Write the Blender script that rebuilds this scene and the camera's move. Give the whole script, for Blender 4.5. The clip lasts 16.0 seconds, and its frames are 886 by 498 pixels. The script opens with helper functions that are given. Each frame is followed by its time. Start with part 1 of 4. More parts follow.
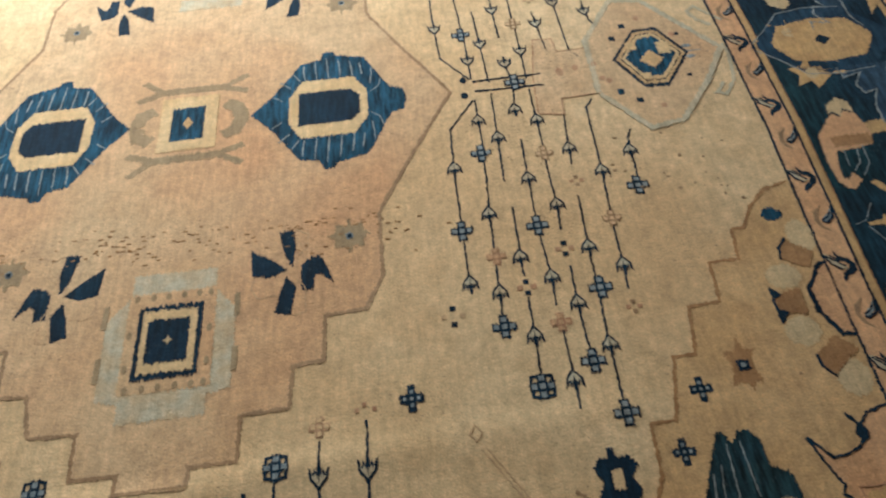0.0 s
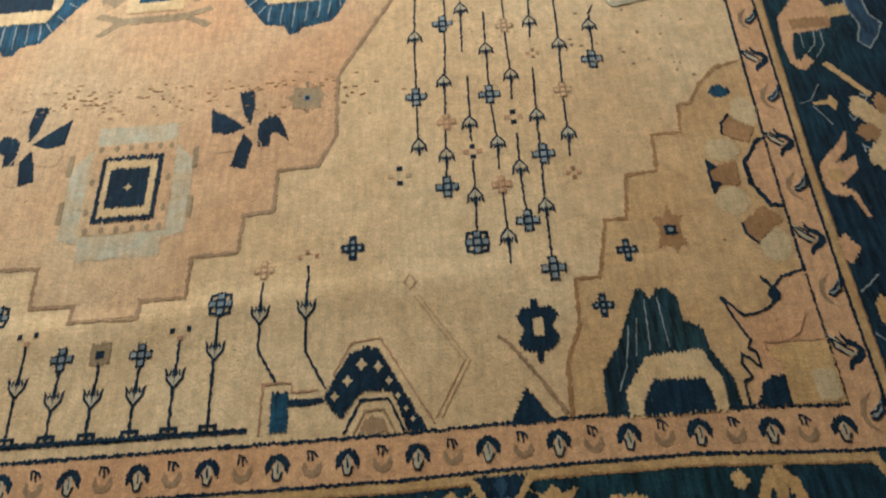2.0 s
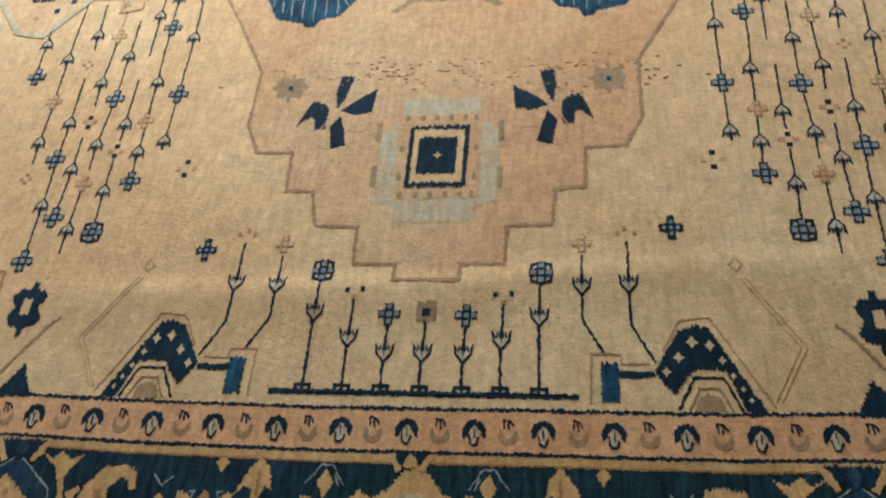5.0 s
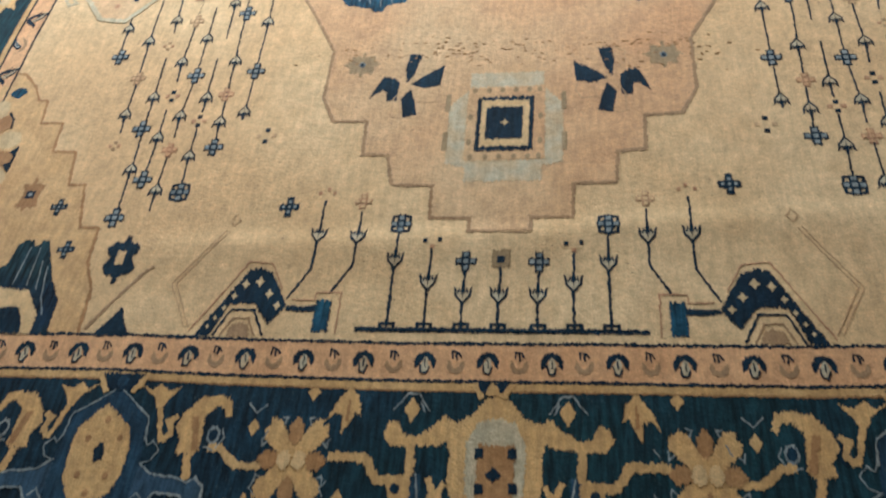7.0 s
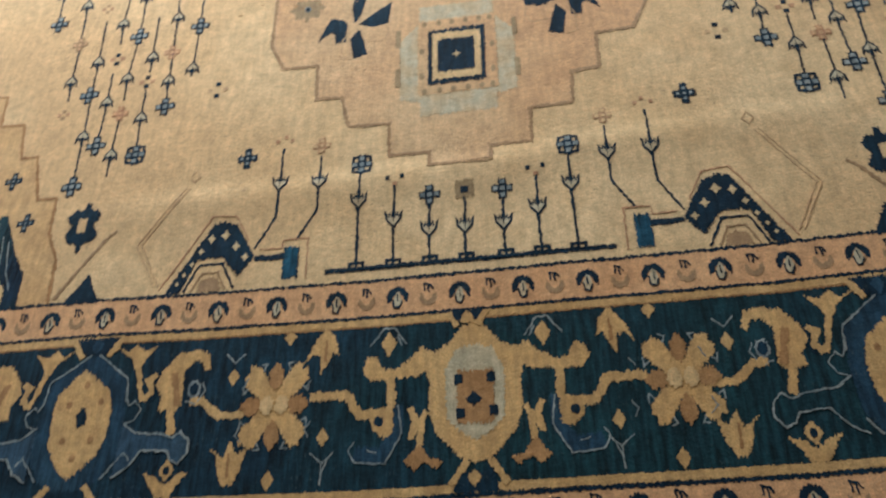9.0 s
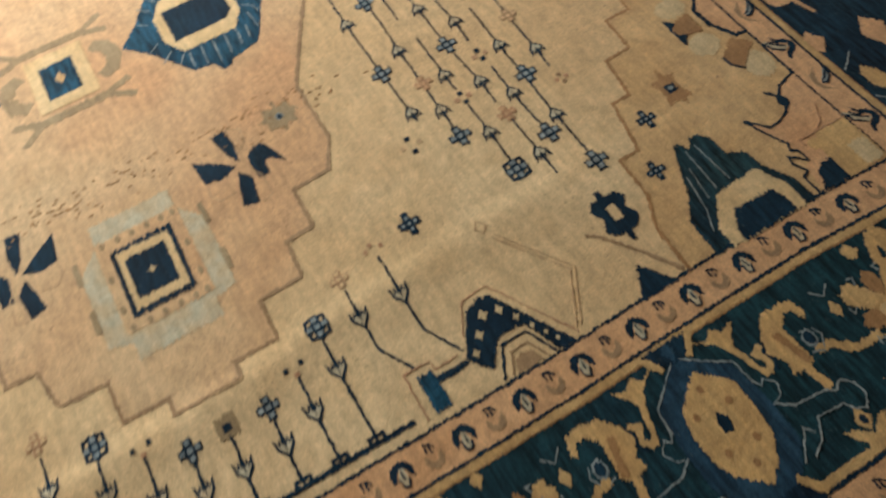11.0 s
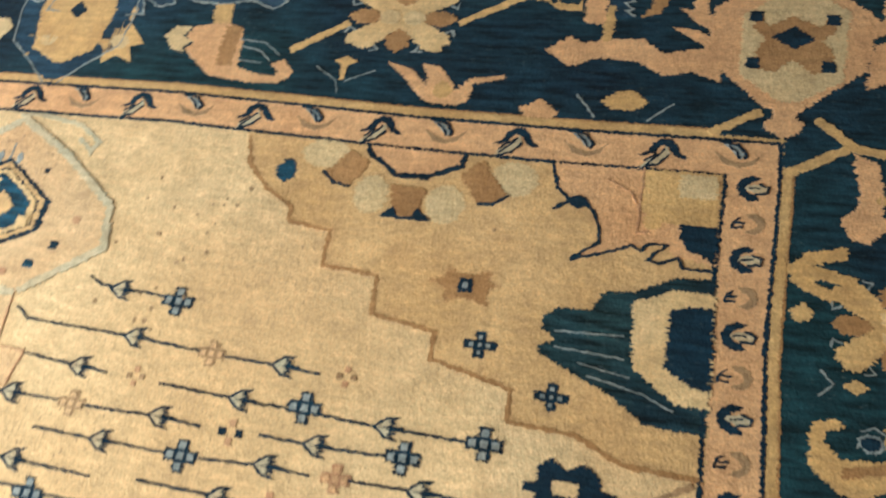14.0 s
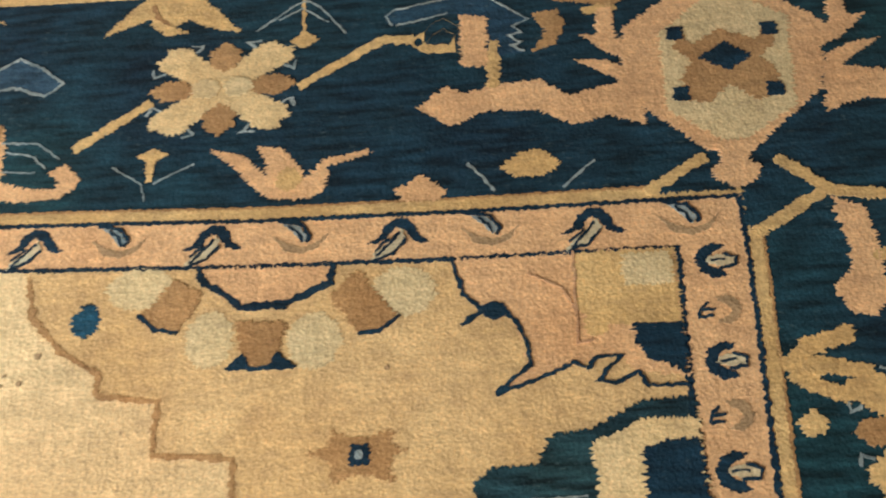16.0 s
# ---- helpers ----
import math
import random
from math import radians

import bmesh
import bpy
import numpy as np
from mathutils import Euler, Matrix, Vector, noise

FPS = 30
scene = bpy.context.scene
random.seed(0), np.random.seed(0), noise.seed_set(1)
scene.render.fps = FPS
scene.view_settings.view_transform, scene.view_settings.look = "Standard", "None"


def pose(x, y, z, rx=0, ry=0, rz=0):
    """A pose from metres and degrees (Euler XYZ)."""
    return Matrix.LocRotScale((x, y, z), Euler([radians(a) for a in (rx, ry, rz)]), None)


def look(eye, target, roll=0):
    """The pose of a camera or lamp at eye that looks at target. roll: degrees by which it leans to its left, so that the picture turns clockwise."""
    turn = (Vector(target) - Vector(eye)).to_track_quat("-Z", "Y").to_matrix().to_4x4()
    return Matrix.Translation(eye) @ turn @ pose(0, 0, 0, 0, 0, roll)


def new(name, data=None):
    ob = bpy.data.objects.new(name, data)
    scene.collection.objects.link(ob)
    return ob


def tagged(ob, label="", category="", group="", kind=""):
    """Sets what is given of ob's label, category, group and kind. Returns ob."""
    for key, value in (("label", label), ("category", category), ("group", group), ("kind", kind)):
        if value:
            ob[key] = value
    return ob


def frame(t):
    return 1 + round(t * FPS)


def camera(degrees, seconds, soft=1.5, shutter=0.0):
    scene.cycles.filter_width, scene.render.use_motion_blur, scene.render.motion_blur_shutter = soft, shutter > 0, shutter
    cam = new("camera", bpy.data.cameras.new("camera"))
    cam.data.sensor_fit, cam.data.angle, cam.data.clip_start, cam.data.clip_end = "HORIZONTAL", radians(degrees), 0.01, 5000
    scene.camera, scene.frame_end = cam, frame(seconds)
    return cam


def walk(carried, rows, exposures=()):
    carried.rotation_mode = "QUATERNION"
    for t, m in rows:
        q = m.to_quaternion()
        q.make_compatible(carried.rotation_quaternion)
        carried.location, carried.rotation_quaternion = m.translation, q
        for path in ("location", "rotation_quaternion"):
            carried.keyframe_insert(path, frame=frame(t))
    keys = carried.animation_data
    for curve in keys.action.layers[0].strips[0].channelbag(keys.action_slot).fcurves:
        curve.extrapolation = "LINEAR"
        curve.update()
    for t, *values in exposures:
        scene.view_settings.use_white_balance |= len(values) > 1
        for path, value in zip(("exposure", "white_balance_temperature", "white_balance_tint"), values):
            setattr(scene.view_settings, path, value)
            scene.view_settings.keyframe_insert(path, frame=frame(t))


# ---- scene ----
cam = camera(57.6, 16.0, soft=2.1, shutter=0.5)
PATH = [
    (0, (0.439, -0.246, 1.075), (0.455, 0.965, -0.516), -6.1),
    (0.5, (0.477, -0.274, 1.079), (0.521, 0.924, -0.522), -4.6),
    (1, (0.526, -0.301, 1.072), (0.509, 0.835, -0.574), -6.1),
    (1.5, (0.54, -0.325, 1.068), (0.515, 0.765, -0.609), -6.1),
    (2, (0.547, -0.362, 1.058), (0.499, 0.687, -0.644), -6.5),
    (2.5, (0.51, -0.385, 1.057), (0.479, 0.659, -0.648), -5.4),
    (3, (0.421, -0.399, 1.054), (0.38, 0.664, -0.64), -5.6),
    (3.5, (0.321, -0.409, 1.052), (0.242, 0.67, -0.63), -6.3),
    (4, (0.252, -0.416, 1.048), (0.084, 0.665, -0.627), -9.0),
    (4.5, (0.207, -0.421, 1.053), (-0.006, 0.654, -0.619), -10.0),
    (4.7, (0.211, -0.412, 1.061), (-0.072, 0.648, -0.611), -12.8),
    (6.8, (0.095, -0.558, 1.076), (-0.191, 0.587, -0.538), -11.6),
    (7, (0.107, -0.585, 1.071), (-0.191, 0.557, -0.543), -12.0),
    (7.5, (0.123, -0.651, 1.064), (-0.193, 0.483, -0.553), -12.6),
    (8, (0.119, -0.68, 1.048), (-0.188, 0.441, -0.58), -12.6),
    (8.2, (0.118, -0.674, 1.044), (-0.19, 0.419, -0.602), -13.6),
    (10.3, (0.139, -0.477, 1.06), (0.266, 0.531, -0.663), -12.8),
    (10.5, (0.137, -0.455, 1.06), (0.371, 0.526, -0.667), -10.0),
    (11, (0.186, -0.363, 1.041), (0.534, 0.618, -0.667), -12.0),
    (11.5, (0.247, -0.25, 1.041), (0.655, 0.615, -0.716), -11.6),
    (12, (0.276, -0.144, 1.015), (0.869, 0.634, -0.729), -12.6),
    (12.5, (0.297, -0.042, 0.997), (1.019, 0.657, -0.732), -17.2),
    (13, (0.342, 0.02, 0.962), (1.143, 0.602, -0.776), -16.6),
    (13.5, (0.46, 0.056, 0.94), (1.196, 0.576, -0.845), -23.2),
    (14, (0.553, 0.11, 0.915), (1.266, 0.548, -0.902), -23.2),
    (14.5, (0.629, 0.116, 0.857), (1.451, 0.459, -0.934), -20.1),
    (15, (0.693, 0.206, 0.794), (1.497, 0.368, -1.03), -12.5),
    (15.5, (0.735, 0.183, 0.754), (1.502, 0.357, -1.085), -14.6),
    (16, (0.756, 0.151, 0.703), (1.542, 0.325, -1.128), -14.7),
]
EXPOSURES = [(0.0, -0.10, 5900, 10), (1.0, 0.07, 5980, 10), (2.0, 0.18, 6050, 10), (3.0, -0.04, 6200, 10), (4.0, 0.01, 5980, 10), (4.5, 0.04, 5920, 10), (7.0, 0.13, 5770, 10), (8.0, 0.22, 5770, 10), (11.0, 0.12, 6300, 10), (12.5, 0.33, 6370, 10), (13.5, 0.72, 6300, 8), (14.0, 0.95, 6200, 7), (16.0, 1.15, 6330, 8)]
WINDOW_WATTS = 118.0
PILE = Vector((0, 0, 0.0105))  # the drawing plane lies this high over the floor
walk(cam, [(t, look(Vector(eye) + PILE, Vector(target) + PILE, roll)) for t, eye, target, roll in PATH], EXPOSURES)

# ---- world and light: one area lamp before an unseen, added window in the far wall ----
world = bpy.data.worlds.new("sky")
scene.world = world
world.use_nodes = True
sky = world.node_tree.nodes.new("ShaderNodeTexSky")
sky.sky_type, sky.sun_disc, sky.sun_elevation, sky.sun_rotation = "NISHITA", False, radians(35), radians(200)
background = world.node_tree.nodes["Background"]
background.inputs["Strength"].default_value = 0.1
world.node_tree.links.new(sky.outputs[0], background.inputs[0])


def area_lamp(name, place, target, wide, high, watts, colour):
    data = bpy.data.lights.new(name, "AREA")
    data.shape, data.size, data.size_y, data.energy, data.color = "RECTANGLE", wide, high, watts, colour
    ob = new(name, data)
    ob.matrix_world = look(place, target)
    return ob


# stand-in for daylight; place and size set by the falloff over the carpet
area_lamp("daylight_standin", (-0.85, 2.46, 0.95), (-0.6, 0.4, 0.1), 3.0, 1.5, WINDOW_WATTS, (0.97, 0.97, 0.97))


# ---- materials ----
def shader(name):
    mat = bpy.data.materials.new(name)
    mat.use_nodes = True
    return mat, mat.node_tree.nodes, mat.node_tree.links, mat.node_tree.nodes["Principled BSDF"]


def noise_node(n, k, vector, scale, detail=2.0, stretch=(1, 1, 1), rough=0.55):
    mapping = n.new("ShaderNodeMapping")
    mapping.inputs["Scale"].default_value = stretch
    k.new(vector, mapping.inputs["Vector"])
    tex = n.new("ShaderNodeTexNoise")
    tex.inputs["Scale"].default_value, tex.inputs["Detail"].default_value = scale, detail
    tex.inputs["Roughness"].default_value = rough
    k.new(mapping.outputs[0], tex.inputs["Vector"])
    return tex.outputs["Fac"]


def spread(n, k, value, low, high, to_low=0.0, to_high=1.0):
    node = n.new("ShaderNodeMapRange")
    for key, v in zip(("From Min", "From Max", "To Min", "To Max"), (low, high, to_low, to_high)):
        node.inputs[key].default_value = v
    k.new(value, node.inputs["Value"])
    return node.outputs[0]


def blend(n, k, fac, a, b, mode="MIX"):
    node = n.new("ShaderNodeMix")
    node.data_type, node.blend_type = "RGBA", mode
    for socket, v in ((node.inputs[0], fac), (node.inputs[6], a), (node.inputs[7], b)):
        if isinstance(v, (int, float)):
            socket.default_value = v
        elif isinstance(v, tuple):
            socket.default_value = (*v, 1)
        else:
            k.new(v, socket)
    return node.outputs[2]


def wool(name, main, other, streak=0.5, cloud=5.0, third=None, contrast=1.0, worn=0.0):
    """Hand-knotted wool pile: dye that clouds from one tone to another, streaks along the warp, weft rows and tufts as relief."""
    mat, n, k, bsdf = shader(name)
    at = n.new("ShaderNodeTexCoord").outputs["Object"]
    clouds = spread(n, k, noise_node(n, k, at, cloud, 4.0), 0.36, 0.64)
    colour = blend(n, k, clouds, main, other)
    if third:
        colour = blend(n, k, spread(n, k, noise_node(n, k, at, cloud * 0.45, 3.0, (1, 1, 7)), 0.43, 0.62), colour, third)
    streaks = spread(n, k, noise_node(n, k, at, 1.0, 4.0, (120, 17, 1)), 0.36, 0.64, 1 - 0.42 * streak, 1 + 0.42 * streak)
    tufts = spread(n, k, noise_node(n, k, at, 1.0, 2.0, (400, 300, 1)), 0.34, 0.66, 1 - 0.15 * contrast, 1 + 0.15 * contrast)
    rows = spread(n, k, noise_node(n, k, at, 1.0, 2.0, (22, 230, 1)), 0.34, 0.66, 1 - 0.012 * contrast, 1 + 0.012 * contrast)
    soil = spread(n, k, noise_node(n, k, at, 26.0, 5.0, (1, 1, 1), 0.7), 0.3, 0.75, 1.12, 0.83)
    mottle = spread(n, k, noise_node(n, k, at, 75.0, 3.0), 0.33, 0.67, 0.90, 1.10)
    warm = spread(n, k, noise_node(n, k, at, 13.0, 4.0), 0.48, 0.70, 0.0, 0.42)
    colour = blend(n, k, warm, colour, tuple(c * f for c, f in zip(main, (0.98, 0.87, 0.76))))
    product = streaks
    for factor in (tufts, rows, soil, mottle):
        node = n.new("ShaderNodeMath")
        node.operation = "MULTIPLY"
        k.new(product, node.inputs[0])
        k.new(factor, node.inputs[1])
        product = node.outputs[0]
    colour = blend(n, k, 1.0, colour, product, "MULTIPLY")
    if worn:
        # short dark gaps between weft rows where the pile is thin
        gaps = spread(n, k, noise_node(n, k, at, 1.0, 2.0, (120, 300, 1)), 0.62, 0.71)
        places = spread(n, k, noise_node(n, k, at, 5.5, 3.0), 0.47, 0.60, 0.0, 0.7 * worn)
        node = n.new("ShaderNodeMath")
        node.operation = "MULTIPLY"
        k.new(gaps, node.inputs[0])
        k.new(places, node.inputs[1])
        colour = blend(n, k, node.outputs[0], colour, (0.21, 0.12, 0.055))
    dark = main[1] < 0.1
    if dark:
        # lighter tufts among the dark ones, where the dye has faded
        flecks = spread(n, k, noise_node(n, k, at, 1.0, 3.0, (300, 95, 1)), 0.60, 0.72)
        patches = spread(n, k, noise_node(n, k, at, 11.0, 3.0), 0.42, 0.66, 0.06, 0.55)
        node = n.new("ShaderNodeMath")
        node.operation = "MULTIPLY"
        k.new(flecks, node.inputs[0])
        k.new(patches, node.inputs[1])
        colour = blend(n, k, node.outputs[0], colour, (0.085, 0.12, 0.115))
    k.new(colour, bsdf.inputs["Base Color"])
    bsdf.inputs["Roughness"].default_value = 0.9 if dark else 0.95
    bsdf.inputs["Specular IOR Level"].default_value = 0.10 if dark else 0.12
    bsdf.inputs["Sheen Weight"].default_value = 0.03 if dark else 0.12
    bsdf.inputs["Sheen Roughness"].default_value = 0.6
    high = n.new("ShaderNodeMath")
    high.operation = "ADD"
    k.new(noise_node(n, k, at, 1.0, 3.0, (380, 300, 1)), high.inputs[0])
    k.new(noise_node(n, k, at, 120.0, 3.0), high.inputs[1])
    matted = n.new("ShaderNodeMath")
    matted.operation = "MULTIPLY_ADD"
    k.new(noise_node(n, k, at, 60.0, 3.0), matted.inputs[0])
    matted.inputs[1].default_value = 0.4
    k.new(high.outputs[0], matted.inputs[2])
    bump = n.new("ShaderNodeBump")
    bump.inputs["Strength"].default_value, bump.inputs["Distance"].default_value = 0.40, 0.0020
    k.new(matted.outputs[0], bump.inputs["Height"])
    k.new(bump.outputs[0], bsdf.inputs["Normal"])
    return mat


WOOL = {
    "cream": wool("cream_wool", (0.700, 0.506, 0.258), (0.640, 0.440, 0.206), 0.18, 3.0, (0.625, 0.408, 0.185), worn=1.25),
    "ivory": wool("ivory_wool", (0.690, 0.490, 0.235), (0.620, 0.415, 0.180), 0.2, 9.0),
    "peach": wool("peach_wool", (0.625, 0.425, 0.215), (0.595, 0.405, 0.20), 0.2, 3.5, (0.585, 0.325, 0.145), worn=1.4),
    "ochre": wool("ochre_wool", (0.622, 0.400, 0.172), (0.545, 0.332, 0.130), 0.22, 5.0, worn=0.5),
    "rose": wool("rose_wool", (0.675, 0.388, 0.178), (0.610, 0.336, 0.148), 0.22, 7.0),
    "pale": wool("pale_wool", (0.625, 0.470, 0.240), (0.560, 0.405, 0.195), 0.2, 14.0),
    "gold": wool("gold_wool", (0.620, 0.392, 0.150), (0.545, 0.325, 0.115), 0.3, 9.0),
    "straw": wool("straw_wool", (0.580, 0.372, 0.146), (0.50, 0.30, 0.105), 0.3, 9.0),
    "brown": wool("brown_wool", (0.400, 0.218, 0.080), (0.325, 0.165, 0.056), 0.3, 12.0),
    "faded": wool("faded_brown_wool", (0.37, 0.235, 0.115), (0.32, 0.195, 0.088), 0.3, 14.0),
    "blush": wool("blush_wool", (0.50, 0.315, 0.155), (0.54, 0.36, 0.175), 0.3, 40.0),
    "rust": wool("rust_wool", (0.44, 0.225, 0.11), (0.48, 0.285, 0.14), 0.3, 20.0),
    "tan": wool("tan_wool", (0.345, 0.25, 0.125), (0.30, 0.205, 0.095), 0.25, 9.0),
    "sage": wool("sage_wool", (0.47, 0.42, 0.27), (0.57, 0.415, 0.22), 0.25, 26.0),
    "mist": wool("mist_wool", (0.470, 0.420, 0.265), (0.530, 0.430, 0.250), 0.3, 18.0),
    "navy": wool("navy_wool", (0.0070, 0.0270, 0.0440), (0.0046, 0.0160, 0.0290), 0.9, 8.0),
    "ground": wool("border_navy_wool", (0.0095, 0.0325, 0.0490), (0.0055, 0.0180, 0.0300), 1.3, 4.5, (0.009, 0.036, 0.042)),
    "blue": wool("blue_wool", (0.015, 0.073, 0.112), (0.008, 0.040, 0.066), 1.5, 10.0),
    # steel is darkened: shade over the front border is put into its colour
    "steel": wool("shaded_steel_blue_wool", (0.021, 0.056, 0.086), (0.014, 0.040, 0.066), 0.9, 8.0),
    "slate": wool("slate_blue_wool", (0.040, 0.082, 0.118), (0.026, 0.058, 0.090), 0.9, 8.0),
    "teal": wool("teal_wool", (0.0180, 0.0486, 0.0522), (0.0076, 0.0238, 0.0306), 1.7, 7.0, (0.006, 0.018, 0.033)),
    "light": wool("light_blue_wool", (0.30, 0.32, 0.28), (0.17, 0.21, 0.205), 0.6, 60.0),
}


def painted(name, colour, bumpiness=0.1, rough=0.8):
    mat, n, k, bsdf = shader(name)
    at = n.new("ShaderNodeTexCoord").outputs["Object"]
    tone = spread(n, k, noise_node(n, k, at, 2.0, 5.0), 0.3, 0.7)
    k.new(blend(n, k, tone, colour, tuple(c * 0.9 for c in colour)), bsdf.inputs["Base Color"])
    bsdf.inputs["Roughness"].default_value = rough
    bump = n.new("ShaderNodeBump")
    bump.inputs["Strength"].default_value, bump.inputs["Distance"].default_value = bumpiness, 0.002
    k.new(noise_node(n, k, at, 180.0, 3.0), bump.inputs["Height"])
    k.new(bump.outputs[0], bsdf.inputs["Normal"])
    return mat


def plank_wood():
    mat, n, k, bsdf = shader("red_brown_wood")
    at = n.new("ShaderNodeTexCoord").outputs["Object"]
    grain = spread(n, k, noise_node(n, k, at, 1.0, 5.0, (4, 70, 10)), 0.3, 0.7)
    colour = blend(n, k, grain, (0.26, 0.085, 0.035), (0.15, 0.045, 0.02))
    chance = n.new("ShaderNodeObjectInfo").outputs["Random"]
    colour = blend(n, k, 1.0, colour, spread(n, k, chance, 0, 1, 0.75, 1.2), "MULTIPLY")
    k.new(colour, bsdf.inputs["Base Color"])
    bsdf.inputs["Roughness"].default_value = 0.4
    return mat


# grey for the unseen walls, kept low so that little light bounces back
WHITE = painted("grey_wall_paint", (0.17, 0.155, 0.135))
FRAME = painted("white_gloss_paint", (0.8, 0.79, 0.75), 0.03, 0.35)
PLANK = plank_wood()
CORD = painted("undyed_cotton_cord", (0.62, 0.56, 0.47), 0.9, 0.95)
GLASS, n_, k_, glass_ = shader("window_glass")
glass_.inputs["Transmission Weight"].default_value, glass_.inputs["Roughness"].default_value = 1.0, 0.0


# ---- building helpers ----
from mathutils.geometry import tessellate_polygon as tessellate


def mesh_object(name, verts, faces, material, parent=None, label=""):
    mesh = bpy.data.meshes.new(name)
    mesh.from_pydata(verts, [], faces)
    mesh.materials.append(material)
    ob = new(name, mesh)
    ob.parent = parent
    return tagged(ob, label)


def box(name, low, high, material, parent=None, label="", bevel=0.0):
    bm = bmesh.new()
    bmesh.ops.create_cube(bm, size=1.0)
    for v in bm.verts:
        v.co = Vector([(a + b) / 2 + c * (b - a) for a, b, c in zip(low, high, v.co)])
    if bevel:
        bmesh.ops.bevel(bm, geom=list(bm.edges), offset=bevel, segments=1, affect="EDGES")
    mesh = bpy.data.meshes.new(name)
    bm.to_mesh(mesh)
    bm.free()
    mesh.materials.append(material)
    ob = new(name, mesh)
    ob.parent = parent
    return tagged(ob, label)


def joined_boxes(name, boxes, material):
    verts, faces = [], []
    for (x0, y0, z0), (x1, y1, z1) in boxes:
        b = len(verts)
        verts += [(x, y, z) for z in (z0, z1) for y in (y0, y1) for x in (x0, x1)]
        faces += [tuple(b + i for i in f) for f in ((0, 2, 3, 1), (4, 5, 7, 6), (0, 1, 5, 4), (2, 6, 7, 3), (0, 4, 6, 2), (1, 3, 7, 5))]
    return mesh_object(name, verts, faces, material)


# ---- the room that closes the place: walls and ceiling are added, out of view ----
X0, X1, Y0, Y1, TOP = -3.6, 3.2, -2.4, 2.5, 2.6
tagged(joined_boxes("floor", [((X0, Y0, -0.12), (X1, Y1, -0.016))], painted("screed", (0.2, 0.18, 0.16))), "red-brown wooden plank floor under the carpet", kind="structure")
tagged(joined_boxes("ceiling", [((X0, Y0, TOP), (X1, Y1, TOP + 0.1))], WHITE), "unseen grey ceiling, added to close the room", kind="structure")
tagged(joined_boxes("wall_south", [((X0 - 0.2, Y0 - 0.2, -0.12), (X1 + 0.2, Y0, TOP + 0.1))], WHITE), "unseen grey wall, added to close the room", kind="structure")
tagged(joined_boxes("wall_east", [((X1, Y0, -0.12), (X1 + 0.2, Y1, TOP + 0.1))], WHITE), "unseen grey wall, added to close the room", kind="structure")
tagged(joined_boxes("wall_west", [((X0 - 0.2, Y0, -0.12), (X0, Y1, TOP + 0.1))], WHITE), "unseen grey wall, added to close the room", kind="structure")
WX0, WX1, WZ0, WZ1 = -2.45, 0.75, 0.15, 1.75
tagged(joined_boxes("wall_north", [((X0 - 0.2, Y1, -0.12), (WX0, Y1 + 0.2, TOP + 0.1)), ((WX1, Y1, -0.12), (X1 + 0.2, Y1 + 0.2, TOP + 0.1)),
                                   ((WX0, Y1, -0.12), (WX1, Y1 + 0.2, WZ0)), ((WX0, Y1, WZ1), (WX1, Y1 + 0.2, TOP + 0.1))], WHITE),
       "unseen grey wall with a window opening, added to close the room", kind="structure")
# window out of view, added to go with the area lamp
window = tagged(new("added_window_1"), "unseen white framed two-pane window, added where the light comes from", kind="structure")
for a, b in (((WX0, WZ0), (WX1, WZ0 + 0.06)), ((WX0, WZ1 - 0.06), (WX1, WZ1)), ((WX0, WZ0 + 0.06), (WX0 + 0.06, WZ1 - 0.06)),
             ((WX1 - 0.06, WZ0 + 0.06), (WX1, WZ1 - 0.06)), ((-0.88, WZ0 + 0.06), (-0.82, WZ1 - 0.06))):
    box("window_frame", (a[0], Y1 + 0.08, a[1]), (b[0], Y1 + 0.14, b[1]), FRAME, window, bevel=0.006)
for a, b in ((WX0 + 0.06, -0.88), (-0.82, WX1 - 0.06)):
    box("pane", (a, Y1 + 0.105, WZ0 + 0.06), (b, Y1 + 0.111, WZ1 - 0.06), GLASS, window).visible_shadow = False

# ---- the carpet: a slab of pile on a soft, slightly rumpled ground ----
# Drawing units are millimetres from the middle of the front edge of the field; AXIS is the line across the carpet's middle.
AXIS = 955.0
HALF, FRONT, BACK = 1452.0, -392.0, 2 * 955.0 + 392.0
STEP = 20.0
NOISE = random.Random(7)


def ridge(x, y):
    """Height in mm of the pile over the floor: broad swells and one low crease across the front of the field."""
    h = 9.0 + 1.6 * noise.noise((x / 330, y / 330, 3.0)) + 0.7 * noise.noise((x / 120, y / 120, 9.0))
    crease = 205 + 0.05 * x + 14 * noise.noise((x / 240, 0.5, 2.0))
    fade = max(0.0, 1 - ((x + 20) / 800) ** 2)
    h += fade * 4.0 * math.exp(-((y - crease) / (22 if y > crease else 48)) ** 2)
    h += 2.2 * math.exp(-((x - 735 + 0.25 * y) / 30) ** 2) * math.exp(-((y - 230) / 150) ** 2)
    return h


def raised(x, y, level):
    return (x / 1000, y / 1000, (ridge(x, y) + 0.35 * level) / 1000)


